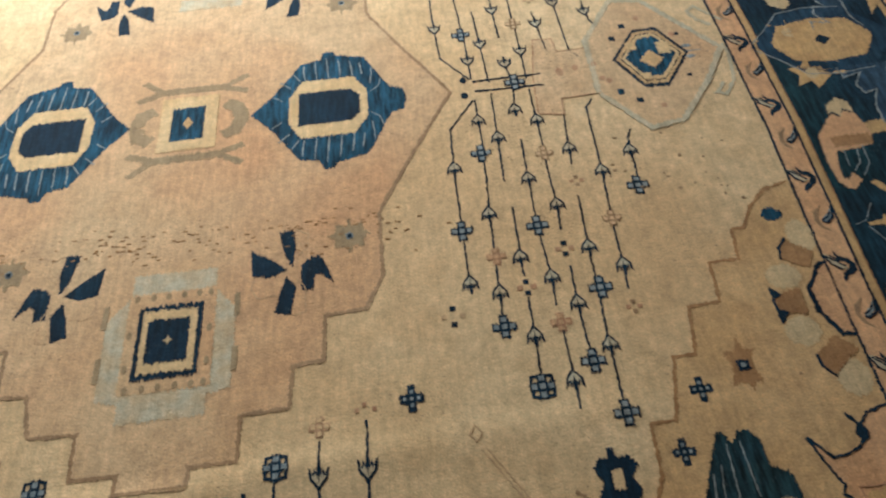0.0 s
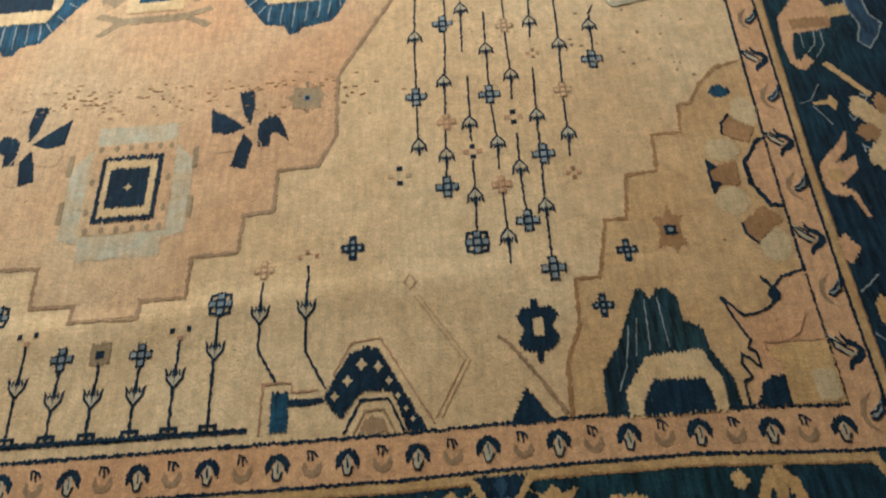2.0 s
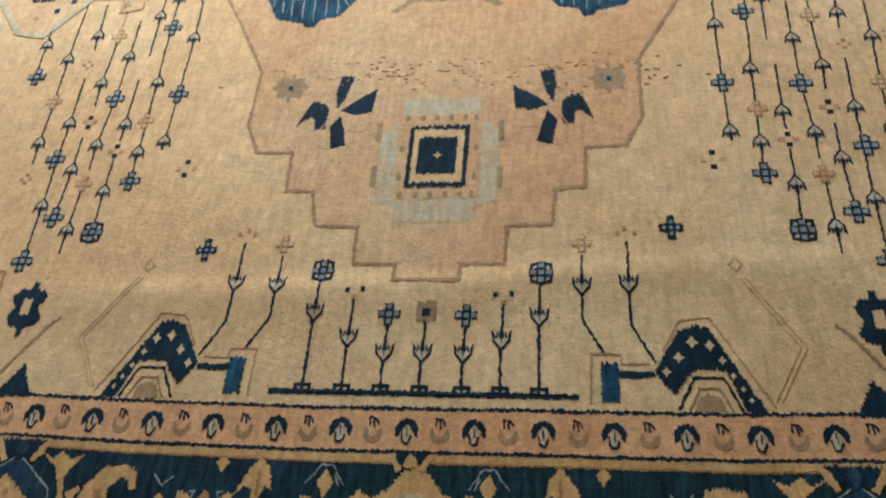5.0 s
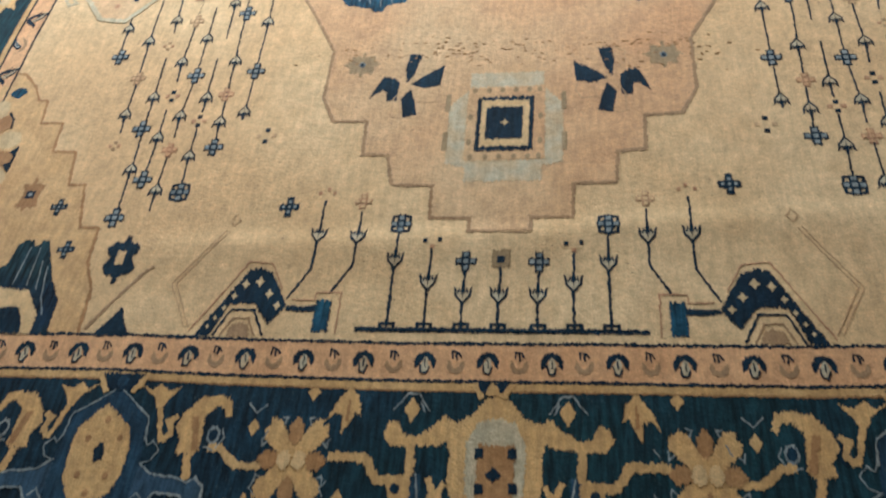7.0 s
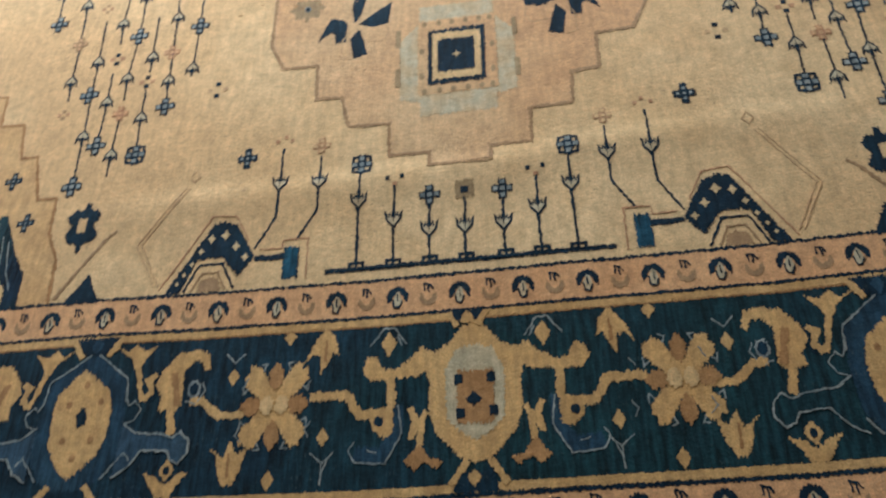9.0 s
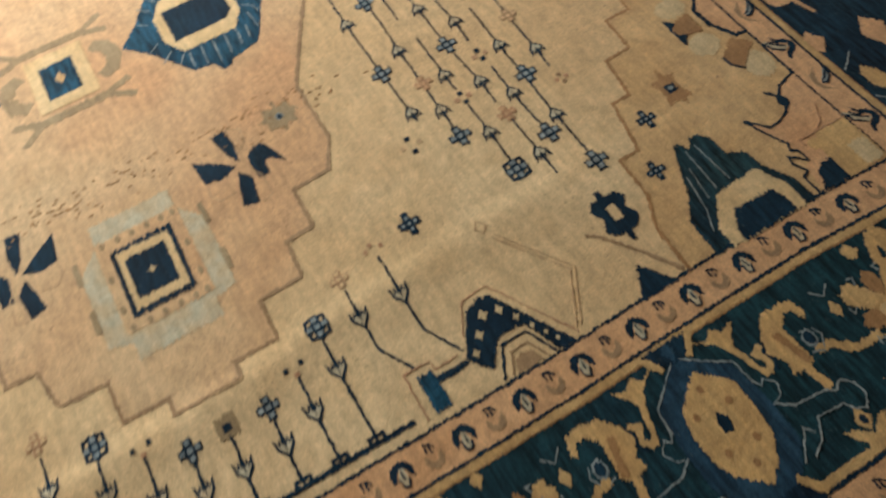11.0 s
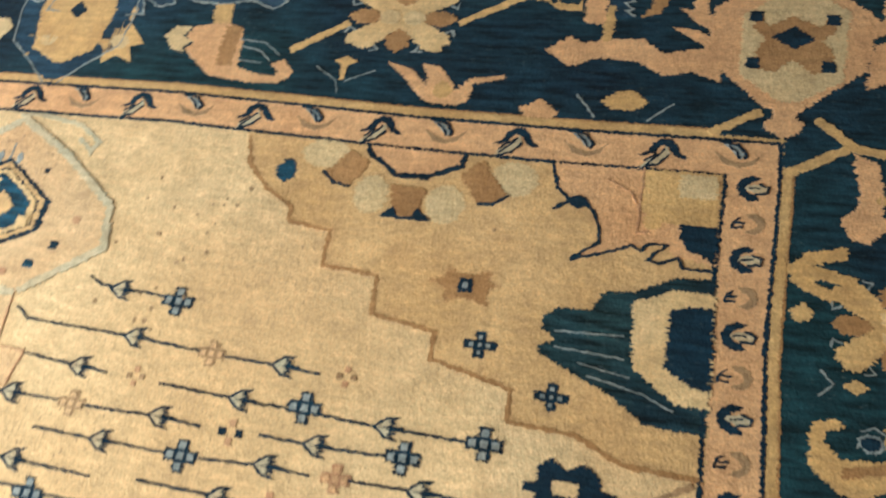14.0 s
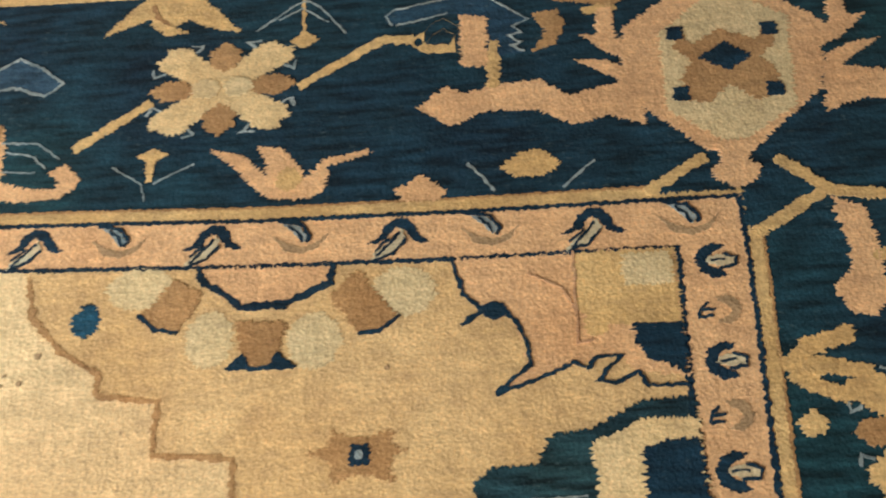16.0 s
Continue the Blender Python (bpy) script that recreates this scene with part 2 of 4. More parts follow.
def roughen(points, amount=1.1, step=1.15, closed=True):
    """The same outline in short steps with the uneven edge that knots give."""
    out = []
    count = len(points)
    for i in range(count if closed else count - 1):
        (ax, ay), (bx, by) = points[i], points[(i + 1) % count]
        length = math.hypot(bx - ax, by - ay)
        if length < 0.2:
            continue
        parts = max(1, int(length / step))
        nx, ny = -(by - ay) / length, (bx - ax) / length
        for j in range(parts):
            s = j / parts
            push = NOISE.uniform(-amount, amount) * (1.3 if NOISE.random() < 0.25 else 0.85) if j else 0.35 * NOISE.uniform(-amount, amount)
            out.append((ax + (bx - ax) * s + 0.7 * nx * push, ay + (by - ay) * s + 1.35 * ny * push))
    return out


def stroke(points, width, closed=False):
    """Outline of a line of that width."""
    pts = []
    ends = list(points) + ([points[0]] if closed else [])
    for a, c in zip(ends, ends[1:]):
        parts = max(1, round(math.dist(a, c) / 4.2))
        pts += [Vector((a[0] + (c[0] - a[0]) * i / parts, a[1] + (c[1] - a[1]) * i / parts)) for i in range(parts)]
    if not closed:
        pts.append(Vector(ends[-1]))
    sway = min(1.0, 0.38 * width)
    pts = [p + Vector((NOISE.uniform(-sway, sway), NOISE.uniform(-sway, sway))) for p in pts]
    count = len(pts)
    left, right = [], []
    for i, p in enumerate(pts):
        before = pts[i - 1] if (i or closed) else None
        after = pts[(i + 1) % count] if (i < count - 1 or closed) else None
        a = (p - before).normalized() if before is not None else (after - p).normalized()
        b = (after - p).normalized() if after is not None else a
        side = Vector((-(a.y + b.y), a.x + b.x))
        if side.length < 1e-4:
            side = Vector((-a.y, a.x))
        side.normalize()
        reach = (width * NOISE.uniform(0.26, 0.66) if width < 7 else 0.5 * width + NOISE.uniform(-1.2, 1.2)) / max(0.45, side.dot(Vector((-a.y, a.x))))
        left.append(tuple(p + side * reach))
        right.append(tuple(p - side * reach))
    if closed:
        return left + [left[0]] + [right[0]] + right[:0:-1]
    return left + right[::-1]


def ellipse(x, y, rx, ry, count=18, turn=0.0):
    return [(x + rx * math.cos(a) * math.cos(turn) - ry * math.sin(a) * math.sin(turn),
             y + rx * math.cos(a) * math.sin(turn) + ry * math.sin(a) * math.cos(turn)) for a in [2 * math.pi * i / count for i in range(count)]]


def rect(x0, y0, x1, y1):
    return [(x0, y0), (x1, y0), (x1, y1), (x0, y1)]


def both(half, axis=0.0, across="x"):
    """A half outline and its mirror image, as one closed outline."""
    if across == "x":
        return half + [(2 * axis - x, y) for x, y in half[::-1]]
    return half + [(x, 2 * axis - y) for x, y in half[::-1]]


def moved(points, dx=0.0, dy=0.0, scale=1.0, turn=0.0):
    c, s = math.cos(radians(turn)) * scale, math.sin(radians(turn)) * scale
    return [(dx + x * c - y * s, dy + x * s + y * c) for x, y in points]


def area_of(points):
    return abs(sum(ax * by - bx * ay for (ax, ay), (bx, by) in zip(points, points[1:] + points[:1]))) / 2


def inlay_data(outlines, level, rough):
    """Verts and faces of pile inlays: tops that follow the ground, with a low cut edge."""
    verts, faces = [], []
    for outline in outlines:
        size = area_of(outline)
        thick = size / max(1.0, sum(math.dist(a, c) for a, c in zip(outline, outline[1:] + outline[:1])))
        unseen = min(y for x, y in outline) > 1480
        for amount in (min(rough, 0.4 * thick), min(0.5 * rough, 0.2 * thick), 0.08 * thick, 0.0):
            pts = roughen(outline, amount, 6.0 if unseen else 1.3)
            tris = tessellate([[Vector((x, y, 0)) for x, y in pts]]) if len(pts) > 2 else []
            if abs(sum(area_of([pts[i] for i in tri]) for tri in tris) - area_of(pts)) < 0.04 * size:
                break
        if len(pts) < 3:
            continue
        around = sum(math.dist(a, c) for a, c in zip(outline, outline[1:] + outline[:1]))
        base = len(verts)
        if area_of(outline) / around < 9 or around < 140:
            verts += [raised(x, y, level) for x, y in pts]
            for i, j, k in tris:
                (ax, ay), (bx, by), (cx, cy) = pts[i], pts[j], pts[k]
                up = (bx - ax) * (cy - ay) - (by - ay) * (cx - ax) > 0
                faces.append((base + i, base + j, base + k) if up else (base + i, base + k, base + j))
            loop = list(range(base, base + len(pts)))
        else:
            bm = bmesh.new()
            ring = [bm.verts.new((x, y, 0)) for x, y in pts]
            for tri in tris:
                try:
                    bm.faces.new([ring[i] for i in tri])
                except ValueError:
                    pass
            for axis in (0, 1):
                values = [p[axis] for p in pts]
                cut = math.ceil((min(values) + 0.01) / STEP) * STEP
                while cut < max(values):
                    place, normal = [0, 0, 0], [0, 0, 0]
                    place[axis], normal[axis] = cut, 1
                    bmesh.ops.bisect_plane(bm, geom=bm.verts[:] + bm.edges[:] + bm.faces[:], dist=0.01, plane_co=place, plane_no=normal)
                    cut += STEP
            bm.verts.index_update()
            verts += [raised(v.co.x, v.co.y, level) for v in bm.verts]
            for f in bm.faces:
                f.normal_update()
                order = [base + v.index for v in f.verts]
                faces.append(tuple(order if f.normal.z > 0 else order[::-1]))
            bm.free()
            loop = list(range(base, base + len(pts)))
        low = len(verts)
        verts += [(verts[i][0], verts[i][1], verts[i][2] - 0.0012) for i in loop]
        faces += [(loop[i], loop[(i + 1) % len(loop)], low + (i + 1) % len(loop), low + i) for i in range(len(loop))]
    return verts, faces


def inlay(name, parent, colour, level, outlines, label="", rough=2.9):
    verts, faces = inlay_data(outlines, level, rough)
    return mesh_object(name, verts, faces, WOOL[colour], parent, label)


PLACE = {"as drawn": lambda p: p, "mirrored": lambda p: (-p[0], p[1]), "far": lambda p: (p[0], 2 * AXIS - p[1]), "far mirrored": lambda p: (-p[0], 2 * AXIS - p[1])}
ALL = tuple(PLACE)
PAIR = ("as drawn", "mirrored")
PIECES = {"navy": "navy_inlay", "light": "light_blue_inlay", "steel": "steel_blue_inlay"}


def motif(name, layers, where=ALL, label="", shift=(0, 0)):
    """A woven figure: layers of (colour, level, outlines, piece name). Its first outline is the part, each further one a piece of it;
    specks stay together, and so do the figures of the far half, which lie past the field's middle."""
    for key in where:
        head = None
        for colour, level, outlines, *piece in layers:
            title = piece[0] if piece else PIECES.get(colour, colour + "_inlay")
            drawn = []
            for outline in outlines:
                pts = [PLACE[key]((x, y)) for x, y in outline]
                if "mirrored" in key and shift != (0, 0):
                    lean = shift[2] if len(shift) > 2 else 0.0
                    pts = [(x + shift[0] + lean * (y - 250), y + shift[1] + (0.06 * max(0.0, y - 450) if lean and y < 900 else 0.0)) for x, y in pts]
                drawn.append(pts)
            far = all(y > 1480 for pts in drawn for x, y in pts) or all(x < -1090 for pts in drawn for x, y in pts)
            small = [pts for pts in drawn if far or area_of(pts) < 70]
            sets = [[pts] for pts in drawn if not (far or area_of(pts) < 70)] + ([small] if small else [])
            for one in sets:
                if head is None:
                    head = inlay(name, carpet, colour, level, one, label)
                    if one is small and len(one) > 2:
                        tagged(head, kind="stuff")
                else:
                    piece_ob = inlay(title, head, colour, level, one)
                    if one is small and len(one) > 1:
                        tagged(piece_ob, kind="stuff")


carpet = tagged(new("carpet"), "worn hand-knotted wool carpet, cream field, navy border, lying on the floor", "carpet")

EDGE_FRONT = ([-1440, -835, -585, -435, -150, 110, 440, 570, 830, 955, 1040, 1440], [4, 4, 5, 0, -3, -1, 1, 6, 10, 4, 0, 0])
EDGE_SIDE = ([-400, 0, 210, 400, 520, 660, 760, 1050, 1500, 2300], [-3, -3, -2, 1, 6, 11, 15, 15, 6, 0])


def settle(p):
    """How far the borders stray from straight lines."""
    x, y = p
    side = abs(x) / 1050
    dx = float(np.interp(y, *EDGE_SIDE)) * min(1.0, max(0.0, (side - 0.6) / 0.4)) * (1 if x > 0 else -1)
    near = 1.0 if y < 150 else 0.0
    if abs(x) > 1050:  # the guard bands are narrower along the sides
        x = math.copysign(1050 + float(np.interp(abs(x) - 1050, [0, 62, 79, 319, 392], [0, 48, 64, 336, 405])), x)
    return x + dx, y + float(np.interp(x, *EDGE_FRONT)) * near


def frame_strip(name, inner, outer, colour, level, label="", rough=0.9):
    """A band all round the carpet, between two distances from the edge of the field, in four mitred lengths under one another."""
    def corner(d):
        return (1050 + d, -d), (1050 + d, 2 * AXIS + d)
    (ax, ay), (bx, by) = corner(inner)
    (cx, cy), (dx, dy) = corner(outer)

    rows = max(1, math.ceil((outer - inner) / STEP))
    for p, q, r, s in (((-ax, ay), (ax, ay), (-cx, cy), (cx, cy)), ((ax, ay), (bx, by), (cx, cy), (dx, dy)), ((bx, by), (-bx, by), (dx, dy), (-dx, dy)), ((-bx, by), (-ax, ay), (-dx, dy), (-cx, cy))):
        count = int(math.dist(r, s) / 2.2)
        verts, faces = [], []
        for j in range(rows + 1):
            f = j / rows
            a, c = [p[i] + (r[i] - p[i]) * f for i in (0, 1)], [q[i] + (s[i] - q[i]) * f for i in (0, 1)]
            for i in range(count + 1):
                x, y = settle((a[0] + (c[0] - a[0]) * i / count, a[1] + (c[1] - a[1]) * i / count))
                push = NOISE.uniform(-rough, rough) if j in (0, rows) else 0.0
                x, y = (x, y + 1.2 * push) if abs(a[1] - c[1]) < abs(a[0] - c[0]) else (x + 0.8 * push, y)
                verts.append(raised(x, y, level))
        wide = count + 1
        faces = [(j * wide + i, (j + 1) * wide + i, (j + 1) * wide + i + 1, j * wide + i + 1) for j in range(rows) for i in range(count)]
        for j, flip in ((0, False), (rows, True)):
            low = len(verts)
            verts += [(x, y, z - 0.0012) for x, y, z in verts[j * wide:(j + 1) * wide]]
            for i in range(count):
                face = (j * wide + i, j * wide + i + 1, low + i + 1, low + i)
                faces.append(face[::-1] if flip else face)
        mesh_object(name, verts, faces, WOOL[colour], carpet, label)


# ground of the pile with its thickness, and the corded edge
columns, lines = int((2 * HALF) / 10), int((BACK - FRONT) / 10)
grid = [(-HALF + 2 * HALF * i / columns, FRONT + (BACK - FRONT) * j / lines) for j in range(lines + 1) for i in range(columns + 1)]
verts = [raised(x, y, 0) for x, y in grid]
faces = [(j * (columns + 1) + i, j * (columns + 1) + i + 1, (j + 1) * (columns + 1) + i + 1, (j + 1) * (columns + 1) + i) for j in range(lines) for i in range(columns)]
rim = [i for i in range(columns + 1)] + [j * (columns + 1) + columns for j in range(1, lines + 1)]
rim += [lines * (columns + 1) + i for i in range(columns - 1, -1, -1)] + [j * (columns + 1) for j in range(lines - 1, 0, -1)]
base = len(verts)
verts += [(grid[i][0] / 1000, grid[i][1] / 1000, 0.0) for i in rim]
faces += [(rim[a], base + a, base + (a + 1) % len(rim), rim[(a + 1) % len(rim)]) for a in range(len(rim))] + [tuple(base + a for a in range(len(rim)))[::-1]]
ground = mesh_object("pile_field", verts, faces, WOOL["cream"], carpet, "cream wool field with faded patches")
for polygon in ground.data.polygons[:columns * lines]:
    polygon.use_smooth = True
inner = [(-HALF, FRONT), (HALF, FRONT), (HALF, BACK), (-HALF, BACK)]
for (ax, ay), (bx, by) in zip(inner, inner[1:] + inner[:1]):
    sides = 8
    count = 120
    vs, fs = [], []
    for i in range(count + 1):
        x, y = ax + (bx - ax) * i / count, ay + (by - ay) * i / count
        z = ridge(x, y) - 4.5
        for s in range(sides):
            a = 2 * math.pi * s / sides
            out = 5.0 * math.cos(a) * (1 + 0.12 * math.sin(i * 2.1))
            dx, dy = (by - ay), -(bx - ax)
            d = math.hypot(dx, dy)
            vs.append(((x + dx / d * out) / 1000, (y + dy / d * out) / 1000, max(0.001, (z + 5.0 * math.sin(a)) / 1000)))
    for i in range(count):
        for s in range(sides):
            fs.append((i * sides + s, i * sides + (s + 1) % sides, (i + 1) * sides + (s + 1) % sides, (i + 1) * sides + s))
    mesh_object("edge_cord", vs, fs, CORD, carpet, "undyed overcast cord")

# ---- bands of the border, from the field outwards ----
frame_strip("guard_band", 0, 64, "rose", 1, "faded rose inner guard band")
frame_strip("guard_line", -2.4, 2.4, "navy", 2, rough=1.9)
frame_strip("guard_line", 60.5, 65, "navy", 3, rough=1.6)
frame_strip("stripe", 65, 77, "straw", 2, "straw-coloured stripe", 1.5)
frame_strip("stripe_shade", 77, 79.5, "brown", 2, "thin brown line along the straw stripe", 1.3)
frame_strip("main_border", 79, 319, "ground", 1, "navy main border with abrash streaks")
frame_strip("stripe", 319, 331, "straw", 2, "straw-coloured stripe", 1.5)
frame_strip("guard_line", 331, 337, "navy", 2, rough=1.6)
frame_strip("guard_band", 337, 388, "rose", 1, "faded rose outer guard band")
frame_strip("guard_line", 383, 388, "navy", 2, rough=1.4)


# ---- small figures that come again and again ----
def knot_flower(x, y, size, colour="navy", heart="light", full=False):
    """A flower of five outlined squares, with hooks round its corners where full; size is its half width."""
    u = size / 3.0
    cells = [(0, 0), (-1, 0), (1, 0), (0, -1), (0, 1)]
    v = u * 1.15
    body = [(-v, -size * 1.12), (v, -size * 1.12), (v, -v), (size, -v), (size, v), (v, v), (v, size * 1.12), (-v, size * 1.12), (-v, v), (-size, v), (-size, -v), (-v, -v)]
    hooks = [[(i * a, j * b) for a, b in ((v * 0.8, size * 1.05), (size * 0.92, size * 0.98), (size * 0.97, v * 0.7), (size * 0.72, v * 0.7), (size * 0.70, size * 0.74), (v * 0.8, size * 0.8))][::i * j] for i in (-1, 1) for j in (-1, 1)] if full else []
    hearts = []
    for i, j in cells:
        r = 0.66
        hearts.append(rect((i * 2 - r) * u, (j * 2.15 - r) * u, (i * 2 + r) * u, (j * 2.15 + r * 1.05) * u))
    return [(colour, 2, [moved(body, x, y)] + [moved(h, x, y) for h in hooks], "flower"), (heart, 3, [moved(h, x, y) for h in hearts], "flower_heart")]


def leaf(x, y, size=1.0, up=True, colour="navy", heart="sage"):
    """A barbed leaf on a stem, its point up (chains) or its cup up (the row of tulips)."""
    half = [(0, 21), (6, 13), (13, 4), (15, -14), (11, -9), (9, -2), (6, -12), (3.5, -4), (1.8, -20)]
    inside = [(0, 15), (4, 9.5), (9.5, 3), (10.5, -4), (7, 1.5), (5, -5), (2.2, 2), (1.4, -3)]
    turn = 0 if up else 180
    return [(colour, 2, [moved(both(half), x, y, size, turn)], "leaf"), (heart, 3, [moved(inside, x, y, size, turn), moved([(-a, b) for a, b in inside][::-1], x, y, size, turn)], "leaf_heart")]


def little_cross(x, y, size=1.0):
    arms = [[(-6, -22), (6, -22), (6, -7), (18, -7), (18, 7), (6, 7), (6, 22), (-6, 22), (-6, 7), (-18, 7), (-18, -7), (-6, -7)]]
    hearts = [rect(-2.6, 8, 2.6, 14), rect(-2.6, -14, 2.6, -8), rect(-13, -2.6, -8, 2.6), rect(8, -2.6, 13, 2.6)]
    return [("navy", 2, [moved(a, x, y, size) for a in arms]), ("light", 3, [moved(a, x, y, size) for a in hearts] + [moved(ellipse(0, 0, 3, 3, 6), x, y, size)])]


def dots(x, y, reach=13, size=5, colours=("navy", "rust")):
    return [(colours[0], 2, [rect(x - size, y + reach - size, x + size, y + reach + size), rect(x - size, y - reach - size, x + size, y - reach + size)]),
            (colours[1], 2, [rect(x - reach - size, y - size, x - reach + size, y + size), rect(x + reach - size, y - size, x + reach + size, y + size)])]


def add(name, layers, where=ALL, label="", shift=(0, 0)):
    motif(name, layers, where, label, shift)


# ---- the medallion in the middle of the field ----
def stairs(start, runs):
    """A stepped line: from start by turns along and up."""
    x, y = start
    out = [(x, y)]
    for dx, dy in runs:
        x, y = x + dx, y + dy
        out.append((x, y))
    return out


quarter = stairs((0, 208), [(52, 0), (0, 30), (68, 0), (3, 72), (72, 3), (4, 70), (48, 4), (3, 82), (66, 3), (30, 63), (1, 137), (69, 131), (86, 152)])
half_outline = quarter + [(x, 2 * AXIS - y) for x, y in quarter[-2::-1]]
whole = half_outline + [(-x - (12 if 380 < y < 1530 else 0), y) for x, y in half_outline[-2:0:-1]]
add("medallion", [("peach", 1, [whole]), ("faded", 2, [stroke(whole, 6.5, True)])], ("as drawn",), "stepped peach medallion with a thin brown outline")

# square with its pale halo, before and behind the middle
halo = both([(-68, 318), (-68, 352), (-104, 360), (-106, 502), (-70, 546), (-70, 590)])
ticks = [ellipse(x, y, 4.5, 7, 8) for x in (-60, -33, -8, 18, 43, 62) for y in (374, 541)] + [ellipse(x, y, 4.5, 8, 8) for x in (-65, 64) for y in (411, 472)]
add("square_motif", [("sage", 2, [halo]), ("peach", 3, [rect(-72, 366, 72, 550)]), ("tan", 4, ticks), ("tan", 3, [rect(-113, 392, -104, 436), rect(-114, 490, -105, 534), rect(103, 388, 112, 432), rect(102, 488, 111, 532)]),
                     ("navy", 5, [[(-54, 388), (50, 389), (52, 523), (-52, 522)]]), ("ivory", 6, [rect(-45, 398, 43, 513)]), ("navy", 7, [rect(-35, 416, 32, 496)]),
                     ("pale", 8, [[(-9, 456), (-3, 459), (-1, 465), (2, 459), (8, 456), (2, 453), (-1, 447), (-3, 453)]])], ("as drawn", "far"),
    "navy square with ivory frame in a pale sage halo")

# pinwheels and brown flowers of the medallion
blades = [[(172, 650), (197, 652), (202, 612), (196, 571), (183, 596)], [(124, 617), (130, 560), (160, 555), (188, 566), (165, 587)],
          [(210, 572), (222, 585), (242, 591), (254, 566), (265, 531), (251, 546), (239, 554), (233, 546), (231, 522), (212, 522)], [(186, 554), (203, 530), (194, 477), (168, 484), (176, 520)]]
petals = [stroke([(203, 546), (218, 530), (219, 480), (198, 476)], 2.6), stroke([(133, 554), (128, 536), (141, 514), (170, 518)], 2.6), stroke([(206, 594), (222, 612), (222, 640), (202, 651)], 2.6)]
add("pinwheel_motif", [("navy", 2, blades), ("blush", 2, petals)], ALL, "pinwheel of four dark blue blades")
star_half = [(0, 42), (4, 24), (25, 28), (26, 12), (40, 2), (26, -6), (26, -26), (6, -22), (2, -38)]
add("brown_flower", [("tan", 2, [moved(both(star_half), 293, 625, 0.95)]), ("light", 3, [ellipse(293, 625, 7, 8, 8)]), ("navy", 4, [rect(290, 621, 297, 629)])], ALL, "faded tan flower with a small dark heart")

# blue palmettes and the small square between them
palm = both([(108, 955), (150, 1003), (205, 1092), (245, 1101), (252, 1123), (272, 1121), (276, 1110), (335, 1093), (350, 1065), (372, 1015), (385, 992), (408, 985), (414, 962)], 955, "y")
veins = [stroke([(x, 1040), (x - 4, 1104 - abs(x - 262) * 0.4)], 2.6) for x in (214, 238, 262, 286, 310, 330)] + [stroke([(170, 985), (150, 1000)], 2.6), stroke([(185, 1020), (165, 1040)], 2.6),
         stroke([(205, 1040), (190, 1062)], 2.6), stroke([(345, 985), (362, 1000), (366, 1020)], 2.6), stroke([(345, 1010), (350, 1060)], 2.6)]
veins += [[(x, 2 * AXIS - y) for x, y in v][::-1] for v in veins]
add("palmette", [("blue", 2, [palm]), ("ivory", 3, [both([(183, 920), (207, 874), (312, 874), (338, 918)], 955, "y")]), ("navy", 4, [both([(202, 909), (306, 909), (323, 930)], 955, "y")]), ("light", 3, veins)],
    PAIR, "serrated blue palmette with an ivory ring and navy heart", (-22, 0))
bars = [stroke([(-92, 1052), (62, 1050)], 18), stroke([(-78, 1054), (-116, 1086)], 13), stroke([(54, 1052), (96, 1080)], 13), stroke([(-80, 1048), (-126, 1030)], 14), stroke([(56, 1046), (98, 1030)], 14),
        stroke([(-84, 1000), (-112, 985), (-118, 953)], 27), stroke([(56, 1000), (82, 985), (92, 953)], 27)]
bars += [[(x, 2 * AXIS - y) for x, y in b][::-1] for b in bars]
add("bracket_motif", [("tan", 2, bars)], ("as drawn",), "faded tan antler-shaped brackets round a small square")
add("small_square", [("ivory", 3, [rect(-72, 880, 42, 1030)]), ("blue", 4, [rect(-48, 907, 16, 997)]), ("ochre", 5, [[(-16, 970), (-6, 953), (-16, 936), (-26, 953)]])], ("as drawn",), "small blue square in an ivory frame")

# ---- the row of tulips along the front of the field ----
add("base_line", [("navy", 2, [rect(-218, 17, 232, 25)])], ("as drawn", "far"), "navy base line of the tulip row")
for x, top, cup, head in ((-168, 226, 153, "full"), (-109, 185, 111, "dots"), (-51, 148, 87, "flower"), (6, 151, 87, "brown"), (67, 147, 87, "flower"), (122, 178, 109, "dots"), (177, 221, 148, "full")):
    stem = [stroke([(x, 24), (x - 2, cup - 12)], 4.5), stroke([(x - 1, cup + 8), (x, top - 12)], 4), rect(x - 13, 20, x - 8, 34), rect(x + 8, 20, x + 13, 34), rect(x - 9, 29, x + 9, 34)]
    crown = {"full": knot_flower(x + 1, top, 18, full=True), "dots": [("navy", 2, [rect(x - 16, top, x - 9, top + 8), rect(x + 9, top + 2, x + 15, top + 10)]), ("rust", 2, [rect(x - 4, top - 12, x + 4, top - 5)])],
             "flower": knot_flower(x, top, 17), "brown": [("tan", 2, [rect(x - 15, top - 14, x + 15, top + 18)]), ("navy", 3, [rect(x - 6, top - 6, x + 6, top + 6)])]}[head]
    add("tulip", [("navy", 2, stem)] + leaf(x - 1, cup, 1.0, False) + crown, ("as drawn", "far"), "tulip on a thin navy stem")
add("bent_tulip", [("navy", 2, [stroke([(309, 278), (308, 218)], 3.5), stroke([(308, 190), (309, 135), (339, 76)], 4)])] + leaf(308, 205, 1.0, False) + [("rust", 2, [rect(303, 300, 309, 308), rect(292, 292, 298, 299), rect(318, 292, 324, 299)])],
    ALL, "tulip on a bent navy stem")
